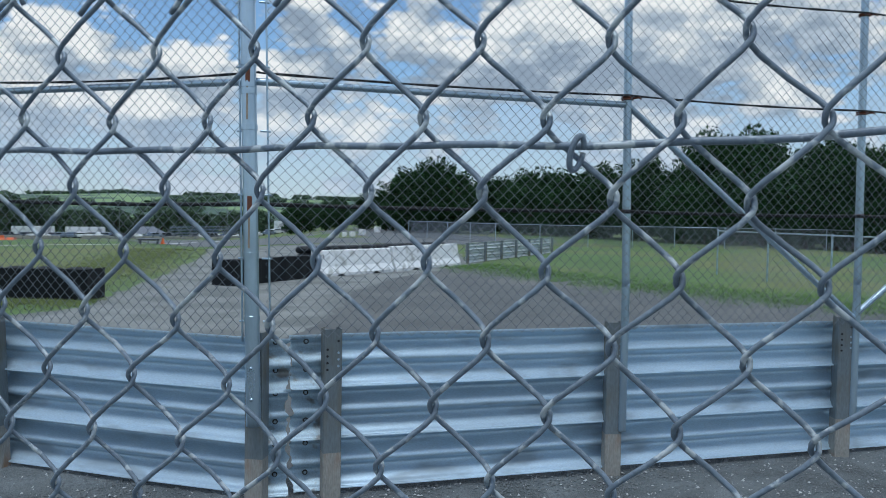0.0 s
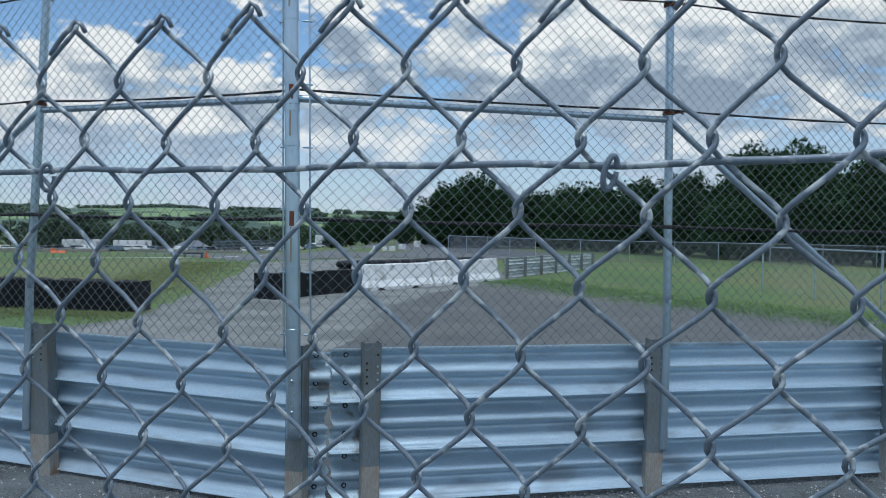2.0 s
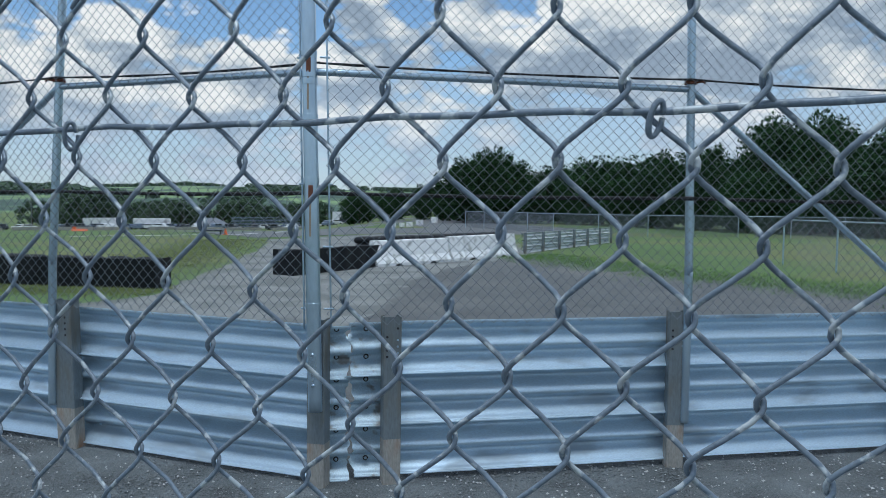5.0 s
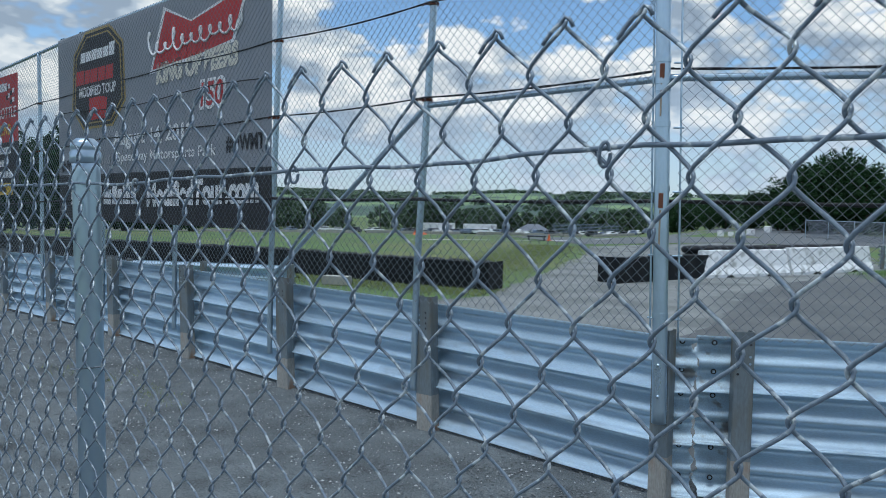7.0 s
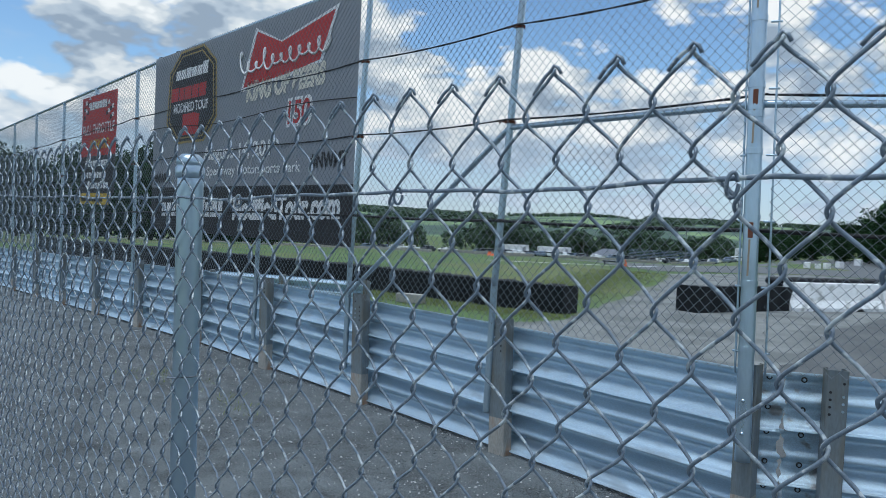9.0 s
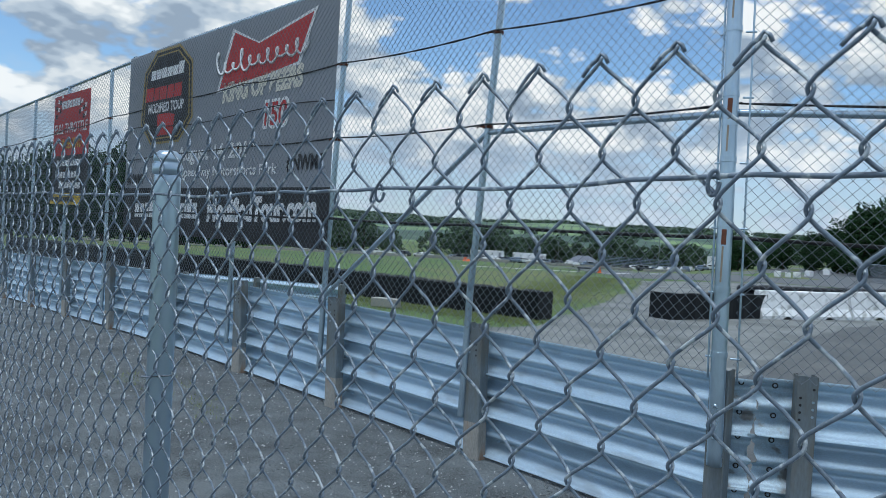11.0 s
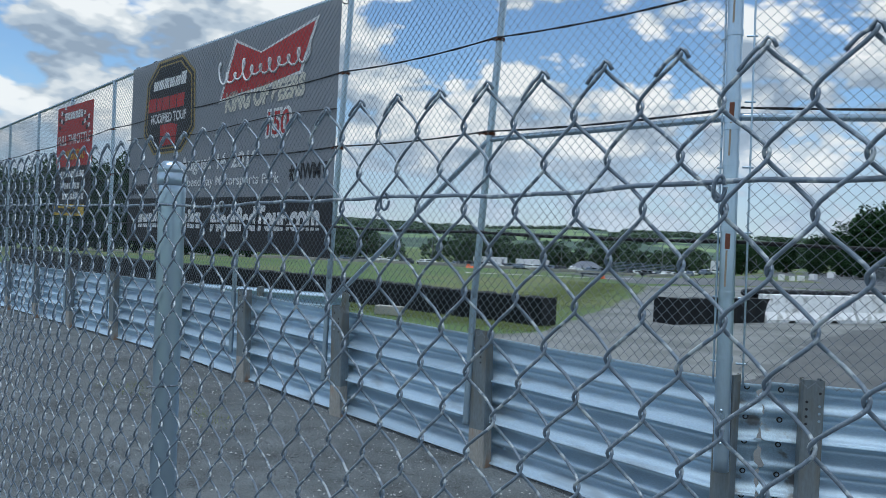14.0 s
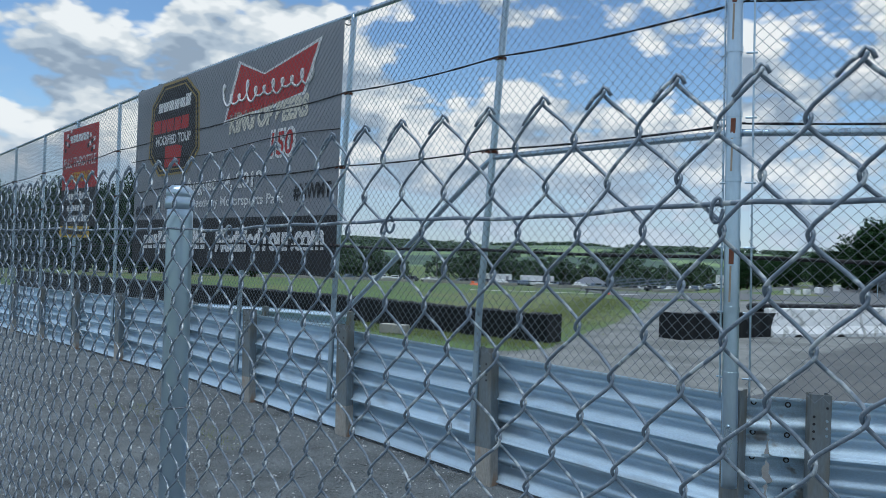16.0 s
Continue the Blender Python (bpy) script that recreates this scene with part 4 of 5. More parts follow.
def tyre_wall(label, pts, height=0.62, belt=True, stack=3):
    """Stacks of tyres in a row behind a sheet of black belting."""
    w = thing("tyre_barrier", label, "tyre barrier", "tyre barriers")
    rnd = random.Random(len(pts))
    bm = bmesh.new()
    torus_bm(0.195, 0.105, 0.105, bm)
    first = part("tyre", bm, M_RUBBER, w, "worn black tyre", True)
    seg = [(np.array(a, float), np.array(b, float)) for a, b in zip(pts, pts[1:])]
    made = False
    for a, b in seg:
        L = np.linalg.norm(b - a)
        d = (b - a) / L
        nrm = np.array((d[1], -d[0]))
        if nrm[1] > 0:
            nrm = -nrm
        n = int(L / 0.6)
        for i in range(n):
            p = a + d * (i + 0.5) * L / n
            for k in range(stack):
                m = pose(p[0] + rnd.uniform(-0.012, 0.012), p[1] + rnd.uniform(-0.012, 0.012), float(gz(*p)) + k * 0.2 - 0.004, rnd.uniform(-1.5, 1.5), rnd.uniform(-1.5, 1.5), rnd.uniform(0, 360))
                if not made:
                    first.matrix_basis, made = m, True
                else:
                    again(first, w, m)
        if belt:
            V, F = [], []
            N = max(4, int(L / 0.1))
            for i in range(N + 1):
                p = a + (b - a) * i / N + nrm * (0.315 + 0.012 * math.sin(i * 1.05) + 0.01 * noise.noise(Vector((i * 0.2, a[0], 0))))
                top = height - 0.035 + 0.025 * noise.noise(Vector((i * 0.13, 7, a[0])))
                for z in (0.01, 0.2, 0.4, top):
                    V.append((p[0], p[1], float(gz(*p)) + z))
                for z in (top, 0.01):
                    V.append((p[0] - nrm[0] * 0.012, p[1] - nrm[1] * 0.012, float(gz(*p)) + z))
            for i in range(N):
                for j in range(6):
                    F.append((i * 6 + j, (i + 1) * 6 + j, (i + 1) * 6 + (j + 1) % 6, i * 6 + (j + 1) % 6))
            mesh_ob("belt", V, F, M_RUBBER, w, False, "black rubber belting")
            turn = math.degrees(math.atan2(d[1], d[0]))
            for end, sgn, want in ((a, -1, a is seg[0][0]), (b, 1, b is seg[-1][1])):
                if want:
                    q = end + d * sgn * 0.012
                    o = part("belt_end", box_bm(0.014, 0.66, height - 0.03, (0, 0, height / 2 - 0.01), 0.004), M_RUBBER, w, "black rubber belting")
                    o.matrix_basis = pose(q[0], q[1], float(gz(*q)), 0, 0, turn)


tyre_wall("long black tyre barrier wrapped in rubber belting on grass", [(-6.52, 15.0), (-9.0, 15.2), (-13.3, 16.0), (-20.0, 16.0), (-28.0, 16.4)])
tyre_wall("short black tyre barrier wrapped in rubber belting on asphalt", [(-4.9, 18.1), (-3.3, 21.3)], 0.64)
tyre_wall("row of black tyres behind white concrete blocks", [(-3.75, 21.5), (-1.85, 23.95), (0.3, 27.6)], 0.62, False, 4)


def concrete_block(a, b, h=0.72):
    """A cast road barrier: wide foot, sloped flanks, slots under it."""
    a, b = np.array(a, float), np.array(b, float)
    L = np.linalg.norm(b - a)
    ob = thing("concrete_barrier", "white painted concrete road barrier with worn chipped paint", "concrete barrier", "white barriers",
               m=pose(a[0], a[1], 0, 0, 0, math.degrees(math.atan2(b[1] - a[1], b[0] - a[0]))))
    prof = [(0.0, 0.0), (0.0, 0.09), (0.10, 0.28), (0.18, h - 0.02), (0.20, h), (0.34, h), (0.36, h - 0.02), (0.44, 0.28), (0.54, 0.09), (0.54, 0.0)]
    bm = bmesh.new()
    n = 28
    rows = []
    for i in range(n + 1):
        u = i / n
        taper = 0.02 * (1 if i in (0, n) else 0)
        row = []
        for y, z in prof:
            c = 0.008 * noise.noise(Vector((u * L * 2.5, y * 5, z * 5 + a[0])))
            slot = 0.07 if z == 0 and (0.22 < u < 0.29 or 0.70 < u < 0.77) else 0
            row.append(bm.verts.new((u * L + (taper if i == 0 else -taper), y + c + (taper if y < 0.27 else -taper), z + c + slot)))
        rows.append(row)
    m = len(prof)
    for i in range(n):
        for j in range(m - 1):
            bm.faces.new((rows[i][j], rows[i + 1][j], rows[i + 1][j + 1], rows[i][j + 1]))
    bm.faces.new(rows[0])
    bm.faces.new(rows[-1][::-1])
    part("body", bm, M_CONCRETE_WHITE, ob)
    for u in (0.255, 0.735):
        part("slot", box_bm(0.17, 0.06, 0.05, (u * L, 0.026, 0.027), 0.01), M_DARK, ob, "dark forklift slot")


concrete_block((-3.05, 20.85), (-1.15, 23.45))
concrete_block((-1.10, 23.55), (1.02, 27.1), 0.76)


def far_guardrail():
    a, b = np.array((1.2, 28.2)), np.array((5.77, 37.9))
    L = np.linalg.norm(b - a)
    g = thing("guardrail", "pale stacked steel guardrail with dark posts beside grass", "guardrail", "guardrails",
              m=pose(a[0], a[1], 0, 0, 0, math.degrees(math.atan2(b[1] - a[1], b[0] - a[0]))))
    for k, z0 in enumerate((0.02, 0.26, 0.50)):
        ob = beam("beam", 0, L, z0, g, seed=90 + k, paint=M_RAIL_PALE)
        ob.scale.z = 0.8
        ob.location.z = z0 * 0.2
    p = part("post", box_bm(0.10, 0.09, 0.80, (0, -0.06, 0.36), 0.008), M_POST, g, "dark steel post")
    for i in range(7):
        if i:
            again(p, g, pose(i * L / 6, 0, 0))


far_guardrail()


def infield_rail():
    """A low rail between the fence and the tyre barrier."""
    a, b = np.array(RAIL2[0]), np.array(RAIL2[1])
    L = np.linalg.norm(b - a)
    g = thing("guardrail", "low dull grey steel rail on short posts behind the main guardrail", "guardrail", "guardrails",
              m=pose(a[0], a[1], 0, 0, 0, math.degrees(math.atan2(b[1] - a[1], b[0] - a[0]))))
    n = int(L / 2)
    for i in range(n):
        if i % 4 == 3:
            continue
        for z0 in (0.14, 0.44):
            beam("beam", i * 2.0, i * 2.0 + 2.02, z0 + 0.02 * math.sin(i * 3), g, float(gz(*(a + (b - a) * i / n))), float(gz(*(a + (b - a) * (i + 1) / n))), seed=120 + i)
    p = part("post", box_bm(0.09, 0.08, 0.85, (0, 0.12, 0.36), 0.006), M_POST, g, "dark steel post")
    for i in range(1, n + 1):
        q = a + (b - a) * i / n
        again(p, g, pose(i * 2.0, 0, float(gz(*q))))


RAIL2 = [(-7.7, 9.75), (-19.7, 10.9)]
infield_rail()
blk = thing("concrete_block", "small weathered concrete block lying on the grass", "concrete block", m=pose(-9.75, 13.85, 0, 0, 0, 8))
part("body", box_bm(0.62, 0.25, 0.2, (0, 0, 0.1), 0.02), M_CONCRETE, blk)


# ---- trees ----
def tree_mesh(name, seed, h, spread, clumps, per, leaf, low=0.12, leafmat=None):
    rnd = np.random.RandomState(seed)
    t = thing(name, "broad-leaved green tree with a dense uneven crown", "tree", "trees")
    # trunk and limbs
    paths, radii = [], []
    top = np.array([rnd.uniform(-0.3, 0.3), rnd.uniform(-0.3, 0.3), h * 0.72])
    bm = bmesh.new()

    def limb(p0, p1, r0, r1, n=5, sides=7):
        p0, p1 = np.array(p0), np.array(p1)
        ax = (p1 - p0) / np.linalg.norm(p1 - p0)
        u = np.cross(ax, (0.3, 0.9, 0.1)); u /= np.linalg.norm(u)
        w = np.cross(ax, u)
        prev = None
        for i in range(n + 1):
            c = p0 + (p1 - p0) * i / n + (rnd.uniform(-1, 1, 3) * 0.05 * h / 8 if 0 < i < n else 0)
            r = r0 + (r1 - r0) * i / n
            ring = [bm.verts.new(c + r * (math.cos(a) * u + math.sin(a) * w)) for a in np.arange(sides) * 2 * math.pi / sides]
            if prev:
                for k in range(sides):
                    bm.faces.new((prev[k], prev[(k + 1) % sides], ring[(k + 1) % sides], ring[k]))
            prev = ring

    limb((0, 0, -0.2), top, 0.03 * h, 0.008 * h)
    for i in range(7):
        a, z = rnd.uniform(0, 6.28), h * rnd.uniform(0.22, 0.6)
        limb(top * (z / top[2]), (math.cos(a) * spread * 0.6, math.sin(a) * spread * 0.6, z + h * rnd.uniform(0.08, 0.22)), 0.012 * h, 0.004 * h, 3, 5)
    part("trunk", bm, M_BARK, t, "brown bark", True)
    # crown: clumps of small leaves
    V, F = [], []
    for c in range(clumps):
        while True:
            q = rnd.uniform(-1, 1, 3)
            if q @ q < 1:
                break
        q = q / max(np.linalg.norm(q), 0.2) * rnd.uniform(0.55, 1.0)
        wide = spread * (0.75 + 0.5 * noise.noise(Vector((q[0] * 1.4 + seed, q[1] * 1.4, q[2] * 1.4))))
        if q[2] < 0:
            q[:2] *= max(math.hypot(q[0], q[1]), 0.25) ** -0.65
        cz = low * h + (1 - low) * h * (0.5 + 0.5 * q[2]) * (0.96 if q[2] > 0 else 1)
        cc = np.array([q[0] * wide, q[1] * wide, min(cz, h)])
        cr = h * rnd.uniform(0.06, 0.115)
        for _ in range(per):
            d = rnd.normal(size=3)
            d /= np.linalg.norm(d)
            p = cc + d * cr * np.array([1.15, 1.15, 0.75]) * rnd.uniform(0.5, 1.0) ** 0.5
            n_ = d * 0.7 + rnd.normal(size=3) * 0.6 + np.array([0, 0, 0.4])
            n_ /= np.linalg.norm(n_)
            a = np.cross(n_, rnd.normal(size=3)); a /= np.linalg.norm(a)
            b = np.cross(n_, a)
            s = leaf * rnd.uniform(0.55, 1.35)
            k = len(V)
            V += [p - a * s, p + b * s * 0.55, p + a * s, p - b * s * 0.55 + n_ * s * 0.15]
            F.append((k, k + 1, k + 2, k + 3))
    # shaded foliage inside the crown
    for _ in range(clumps * 2):
        d = rnd.normal(size=3)
        d /= np.linalg.norm(d)
        z = h * rnd.uniform(low, 0.86)
        rad = spread * 0.62 * math.sqrt(max(0.05, 1 - (z / h - 0.45) ** 2 * 3)) * rnd.rand() ** 0.5
        a0 = rnd.uniform(0, 6.28)
        p = np.array([math.cos(a0) * rad, math.sin(a0) * rad, z])
        a = np.cross(d, (0.2, 0.3, 0.9))
        a /= np.linalg.norm(a)
        b = np.cross(d, a)
        s = h * 0.045 * rnd.uniform(0.6, 1.2)
        k = len(V)
        V += [p - a * s, p + b * s * 0.8, p + a * s, p - b * s * 0.8]
        F.append((k, k + 1, k + 2, k + 3))
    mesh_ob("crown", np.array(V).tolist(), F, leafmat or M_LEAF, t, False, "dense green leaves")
    return t


def polar(az, d):
    return d * math.sin(radians(az)), d * math.cos(radians(az))


def plant_woods():
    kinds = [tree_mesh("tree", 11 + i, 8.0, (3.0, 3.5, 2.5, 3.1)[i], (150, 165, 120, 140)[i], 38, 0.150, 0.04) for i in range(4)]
    rnd = random.Random(5)
    az_t = [-11, -8, -4, 3, 5, 9, 13, 15, 17.4, 19, 23.5, 24.5, 26, 30, 40]
    el_t = [0.9, 1.3, 2.2, 3.0, 3.3, 4.0, 4.7, 4.9, 4.4, 4.8, 4.8, 4.9, 5.7, 5.9, 6.2]
    spots = []
    for az in np.arange(-10.5, 38, 1.3):
        for row in range(2):
            a = az + rnd.uniform(-0.5, 0.5)
            d0 = float(np.interp(a, [-11, 8, 14, 30, 62], [92, 76, 64, 52, 46])) + row * 5 + rnd.uniform(-1.5, 1.5)
            hh = (1.7 + d0 * math.tan(radians(float(np.interp(a, az_t, el_t))))) * (rnd.uniform(0.90, 1.04) if row == 1 else rnd.uniform(0.62, 0.9))
            spots.append((a, d0, hh))
    # taller trees that stand out of the line
    for a, d0, el in ((-1.9, 78, 3.9), (-0.6, 80, 4.4), (0.7, 79, 4.5), (1.7, 78, 3.7), (19.3, 63, 6.9), (20.6, 64, 6.4), (22.3, 62, 6.9), (23.2, 64, 6.5), (27.0, 58, 6.2)):
        spots.append((a, d0, 1.7 + d0 * math.tan(radians(el))))
    # woods beyond the banners
    for az in np.arange(-72, -43.5, 1.6):
        for row in range(2):
            a = az + rnd.uniform(-0.6, 0.6)
            d0 = 74 + row * 6 + rnd.uniform(-2, 2)
            spots.append((a, d0, (1.7 + d0 * math.tan(radians(float(np.interp(a, [-80, -60, -57, -53, -44], [4.0, 4.2, 4.7, 5.2, 4.8]))))) * rnd.uniform(0.8, 1.02)))
    used = set()
    for n, (a, d0, hh) in enumerate(spots):
        k = rnd.randrange(4)
        x, y = polar(a, d0)
        hh -= float(gz(x, y))
        s = hh / 8.0
        m = pose(x, y, float(gz(x, y)), 0, 0, rnd.uniform(0, 360))
        src = kinds[k]
        if k in used:
            o = copy_thing(src, m)
        else:
            used.add(k)
            o = src
            o.matrix_basis = m
        wide = rnd.uniform(0.72, 0.85) if hh > d0 * math.tan(radians(3.6)) + 2.5 and abs(a - 8) > 5 else rnd.uniform(0.95, 1.2)
        o.scale = (s * wide, s * wide, s)


def plant_far():
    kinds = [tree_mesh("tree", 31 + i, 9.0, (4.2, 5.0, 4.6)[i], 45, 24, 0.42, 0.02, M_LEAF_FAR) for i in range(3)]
    rnd = random.Random(8)
    used = set()
    az = -47.0
    while az < -12:
        for row in range(2):
            if -36 < az < -29.3 and rnd.random() < 0.75:
                continue
            d0 = 290 + row * 25 + rnd.uniform(-10, 10)
            el = 0.12 + 0.25 * math.sin(az * 1.3) * rnd.random()
            for c, w, e in ((-37.5, 1.6, 0.85), (-27.8, 1.7, 0.75), (-39, 2, 0.7)):
                if abs(az - c) < w:
                    el = e * rnd.uniform(0.85, 1.0)
            x, y = polar(az + rnd.uniform(-0.3, 0.3), d0)
            hh = 1.7 - float(gz(x, y)) + d0 * math.tan(radians(el))
            k = rnd.randrange(3)
            m = pose(x, y, float(gz(x, y)), 0, 0, rnd.uniform(0, 360))
            if k in used:
                o = copy_thing(kinds[k], m)
            else:
                used.add(k)
                o = kinds[k]
                o.matrix_basis = m
            o.scale = (hh / 9 * 1.1, hh / 9 * 1.1, hh / 9)
        az += rnd.choice((0.6, 0.7, 0.8, 1.2))


plant_woods()
plant_far()


def hill_z(a, u):
    x, y = polar(a, 420 + 1900 * u)
    ridge = 34 + 13 * noise.noise(Vector((a * 0.05, 0.3, 0))) + 5 * noise.noise(Vector((a * 0.22, 1.3, 0))) - 6 * smoothstep(-60, -30, a) + 10 * smoothstep(-30, -12, a)
    return x, y, -8.8 + (ridge + 7) * float(smoothstep(0.02, 0.72, u)) + 2.2 * noise.noise(Vector((x * 0.006, y * 0.006, 0))) * min(1, u * 3) + 1.6 * noise.noise(Vector((x * 0.03, y * 0.03, 5))) * min(1, u * 2)


def hills():
    A, Rr = np.linspace(-100, 100, 220), np.linspace(0, 1, 26)
    V, F = [hill_z(a, u) for a in A for u in Rr], []
    n = len(Rr)
    for i in range(len(A) - 1):
        for j in range(n - 1):
            F.append((i * n + j, (i + 1) * n + j, (i + 1) * n + j + 1, i * n + j + 1))
    tagged(mesh_ob("backdrop", V, F, M_HILL, smooth=True), "low wooded hills with meadows, pale and blue-green from painted haze", "hills", kind="structure")


def hill_woods():
    """Clumps of trees on the hillside, with meadows left open between them."""
    rnd = np.random.RandomState(12)
    V, F = [], []
    made = 0
    while made < 4200:
        a, u = rnd.uniform(-62, 8), rnd.uniform(0.03, 0.8)
        if noise.noise(Vector((a * 0.16, u * 5.0, 2.2))) + 0.35 * noise.noise(Vector((a * 0.7, u * 14, 4))) + 0.5 * (u - 0.25) < 0.15:
            continue
        x, y, z = hill_z(a, u)
        s = 3.0 + 3.5 * u + rnd.rand() * 2
        for _ in range(9):
            d = rnd.normal(size=3)
            d /= np.linalg.norm(d)
            p = np.array((x, y, z + s * 0.55)) + d * s * np.array((1.3, 1.3, 0.7))
            e = np.cross(d + np.array((0, 0, 0.5)), rnd.normal(size=3))
            e /= np.linalg.norm(e)
            f = np.cross(d, e)
            k = len(V)
            V += [tuple(p - e * s * 0.6), tuple(p + f * s * 0.45), tuple(p + e * s * 0.6), tuple(p - f * s * 0.45)]
            F.append((k, k + 1, k + 2, k + 3))
        made += 1
    tagged(mesh_ob("hill_woods", V, F, M_LEAF_FAR), "distant woods scattered over the hillside, painted haze in their blue-green", "woods", kind="stuff")


hills()
hill_woods()


# ---- far paddock ----
def car(paint, label, name="car"):
    c = thing(name, label, "car", "parked vehicles")
    bm = box_bm(4.3, 1.75, 0.62, (0, 0, 0.62), 0.12)
    box_bm(2.3, 1.55, 0.55, (-0.2, 0, 1.15), 0.2, bm)
    part("body", bm, paint, c, smooth=False)
    part("window_glass", box_bm(1.9, 1.58, 0.30, (-0.2, 0, 1.2), 0.05), M_GLASS_DARK, c, "dark side glass")
    for x in (-1.35, 1.35):
        for y in (-0.82, 0.82):
            bm = bmesh.new()
            bmesh.ops.create_cone(bm, cap_ends=True, segments=14, radius1=0.33, radius2=0.33, depth=0.2, matrix=pose(x, y, 0.33, 90))
            part("wheel", bm, M_RUBBER, c)
    return c


def trailer():
    c = thing("race_trailer", "long white enclosed race trailer parked in the paddock", "trailer", "parked vehicles")
    part("body", box_bm(9.5, 2.4, 2.5, (0, 0, 1.75), 0.08), M_CAR_WHITE, c)
    part("skirt", box_bm(8.8, 2.2, 0.3, (0, 0, 0.42), 0.03), M_CAR_DARK, c)
    part("door", box_bm(0.8, 0.04, 1.8, (3.4, -1.215, 1.6), 0.01), M_GREY_PRINT, c)
    for x in (-1.4, -0.4):
        for y in (-1.05, 1.05):
            bm = bmesh.new()
            bmesh.ops.create_cone(bm, cap_ends=True, segments=14, radius1=0.4, radius2=0.4, depth=0.22, matrix=pose(x, y, 0.4, 90))
            part("wheel", bm, M_RUBBER, c)
    return c


def paddock():
    rnd = random.Random(21)
    srcs = [car(M_CAR_WHITE, "white car parked in the far paddock"), car(M_CAR_DARK, "dark car parked in the far paddock"), car(M_CAR_BLUE, "blue-grey car parked in the far paddock"), trailer()]
    used = set()

    def put(k, az, d, turn):
        x, y = polar(az, d)
        m = pose(x, y, float(gz(x, y)), 0, 0, turn)
        if k in used:
            copy_thing(srcs[k], m)
        else:
            used.add(k)
            srcs[k].matrix_basis = m

    for az in (-27.2, -24.1, -10.4, -8.2):
        put(3, az, 225 + rnd.uniform(-8, 8), rnd.uniform(-15, 40) - az)
    for i in range(76):
        az = rnd.choice((rnd.uniform(-21, -5.5), rnd.uniform(-41, -21)))
        put(rnd.choice((0, 0, 1, 1, 2)), az, rnd.uniform(190, 250), rnd.uniform(0, 180))
    for i in range(54):
        put(rnd.choice((0, 0, 0, 1, 2)), rnd.uniform(-28.5, -20.5) if i < 30 else rnd.uniform(-16, -5.5), rnd.uniform(205, 245), rnd.uniform(-25, 25) + rnd.choice((0, 90)))
    # grey-roofed shelter and open stand
    x, y = polar(-20.2, 215)
    sh = thing("paddock_shelter", "wide open shelter with a low grey pitched roof", "shelter", m=pose(x, y, float(gz(x, y)), 0, 0, 20))
    bm = bmesh.new()
    pts = [(-4.8, -3.4, 1.3), (4.8, -3.4, 1.3), (4.8, 3.4, 1.3), (-4.8, 3.4, 1.3), (-1.6, 0, 3.1), (1.6, 0, 3.1)]
    v = [bm.verts.new(p) for p in pts]
    for f in ((0, 1, 5, 4), (1, 2, 5), (2, 3, 4, 5), (3, 0, 4), (0, 3, 2, 1)):
        bm.faces.new([v[i] for i in f])
    part("roof", bm, M_SLATE, sh, "grey sheet roof")
    p = part("post", box_bm(0.2, 0.2, 1.4, (-4.5, -3.1, 0.70), 0.02), M_POST, sh)
    for dx, dy in ((9.0, 0), (9.0, 6.2), (0, 6.2)):
        again(p, sh, pose(dx, dy, 0))
    x, y = polar(-16.4, 235)
    st = thing("grandstand", "long grey-blue bleacher stand with stepped rows", "grandstand", m=pose(x, y, float(gz(x, y)), 0, 0, 16))
    b = part("row", box_bm(20, 0.9, 0.12, (0, 0, 0.5), 0.02), M_CAR_BLUE, st)
    for i in range(1, 8):
        again(b, st, pose(0, i * 0.9, i * 0.42))
    l = part("leg", box_bm(0.15, 0.15, 3.2, (-9.5, 6.6, 1.6), 0.01), M_POST, st)
    for i in range(1, 8):
        again(l, st, pose(i * 2.7, 0, 0))
    # light poles
    for az, d, h in ((-31.5, 260, 10), (-14.9, 230, 11), (-35.4, 250, 9), (-22, 270, 9)):
        x, y = polar(az, d)
        lp = thing("light_pole", "slender grey light pole in the paddock", "light pole", "light poles", m=pose(x, y, float(gz(x, y))))
        pipe("pole", (0, 0, 0), (0, 0, h), 0.12, M_POST, lp, sides=8)
        part("lamp_head", box_bm(1.0, 0.3, 0.25, (0.3, 0, h), 0.05), M_POST, lp)


paddock()


def far_wall():
    pts = [(-120, 82), (-75, 70), (-46, 72), (-38, 84), (-30, 105), (-26, 120)]
    for a, b in zip(pts, pts[1:]):
        L = math.hypot(b[0] - a[0], b[1] - a[1])
        w = thing("low_track_wall", "low pale concrete wall along the far track edge", "wall", "track walls", m=pose(a[0], a[1], float(gz(*a)), 0, 0, math.degrees(math.atan2(b[1] - a[1], b[0] - a[0]))))
        n = int(L / 4)
        s = part("panel", box_bm(3.94, 0.25, 0.34, (2, 0, 0.17), 0.02), M_CONCRETE, w)
        for i in range(1, n):
            again(s, w, pose(i * 4.0, 0, (float(gz(*b)) - float(gz(*a))) * i / n))


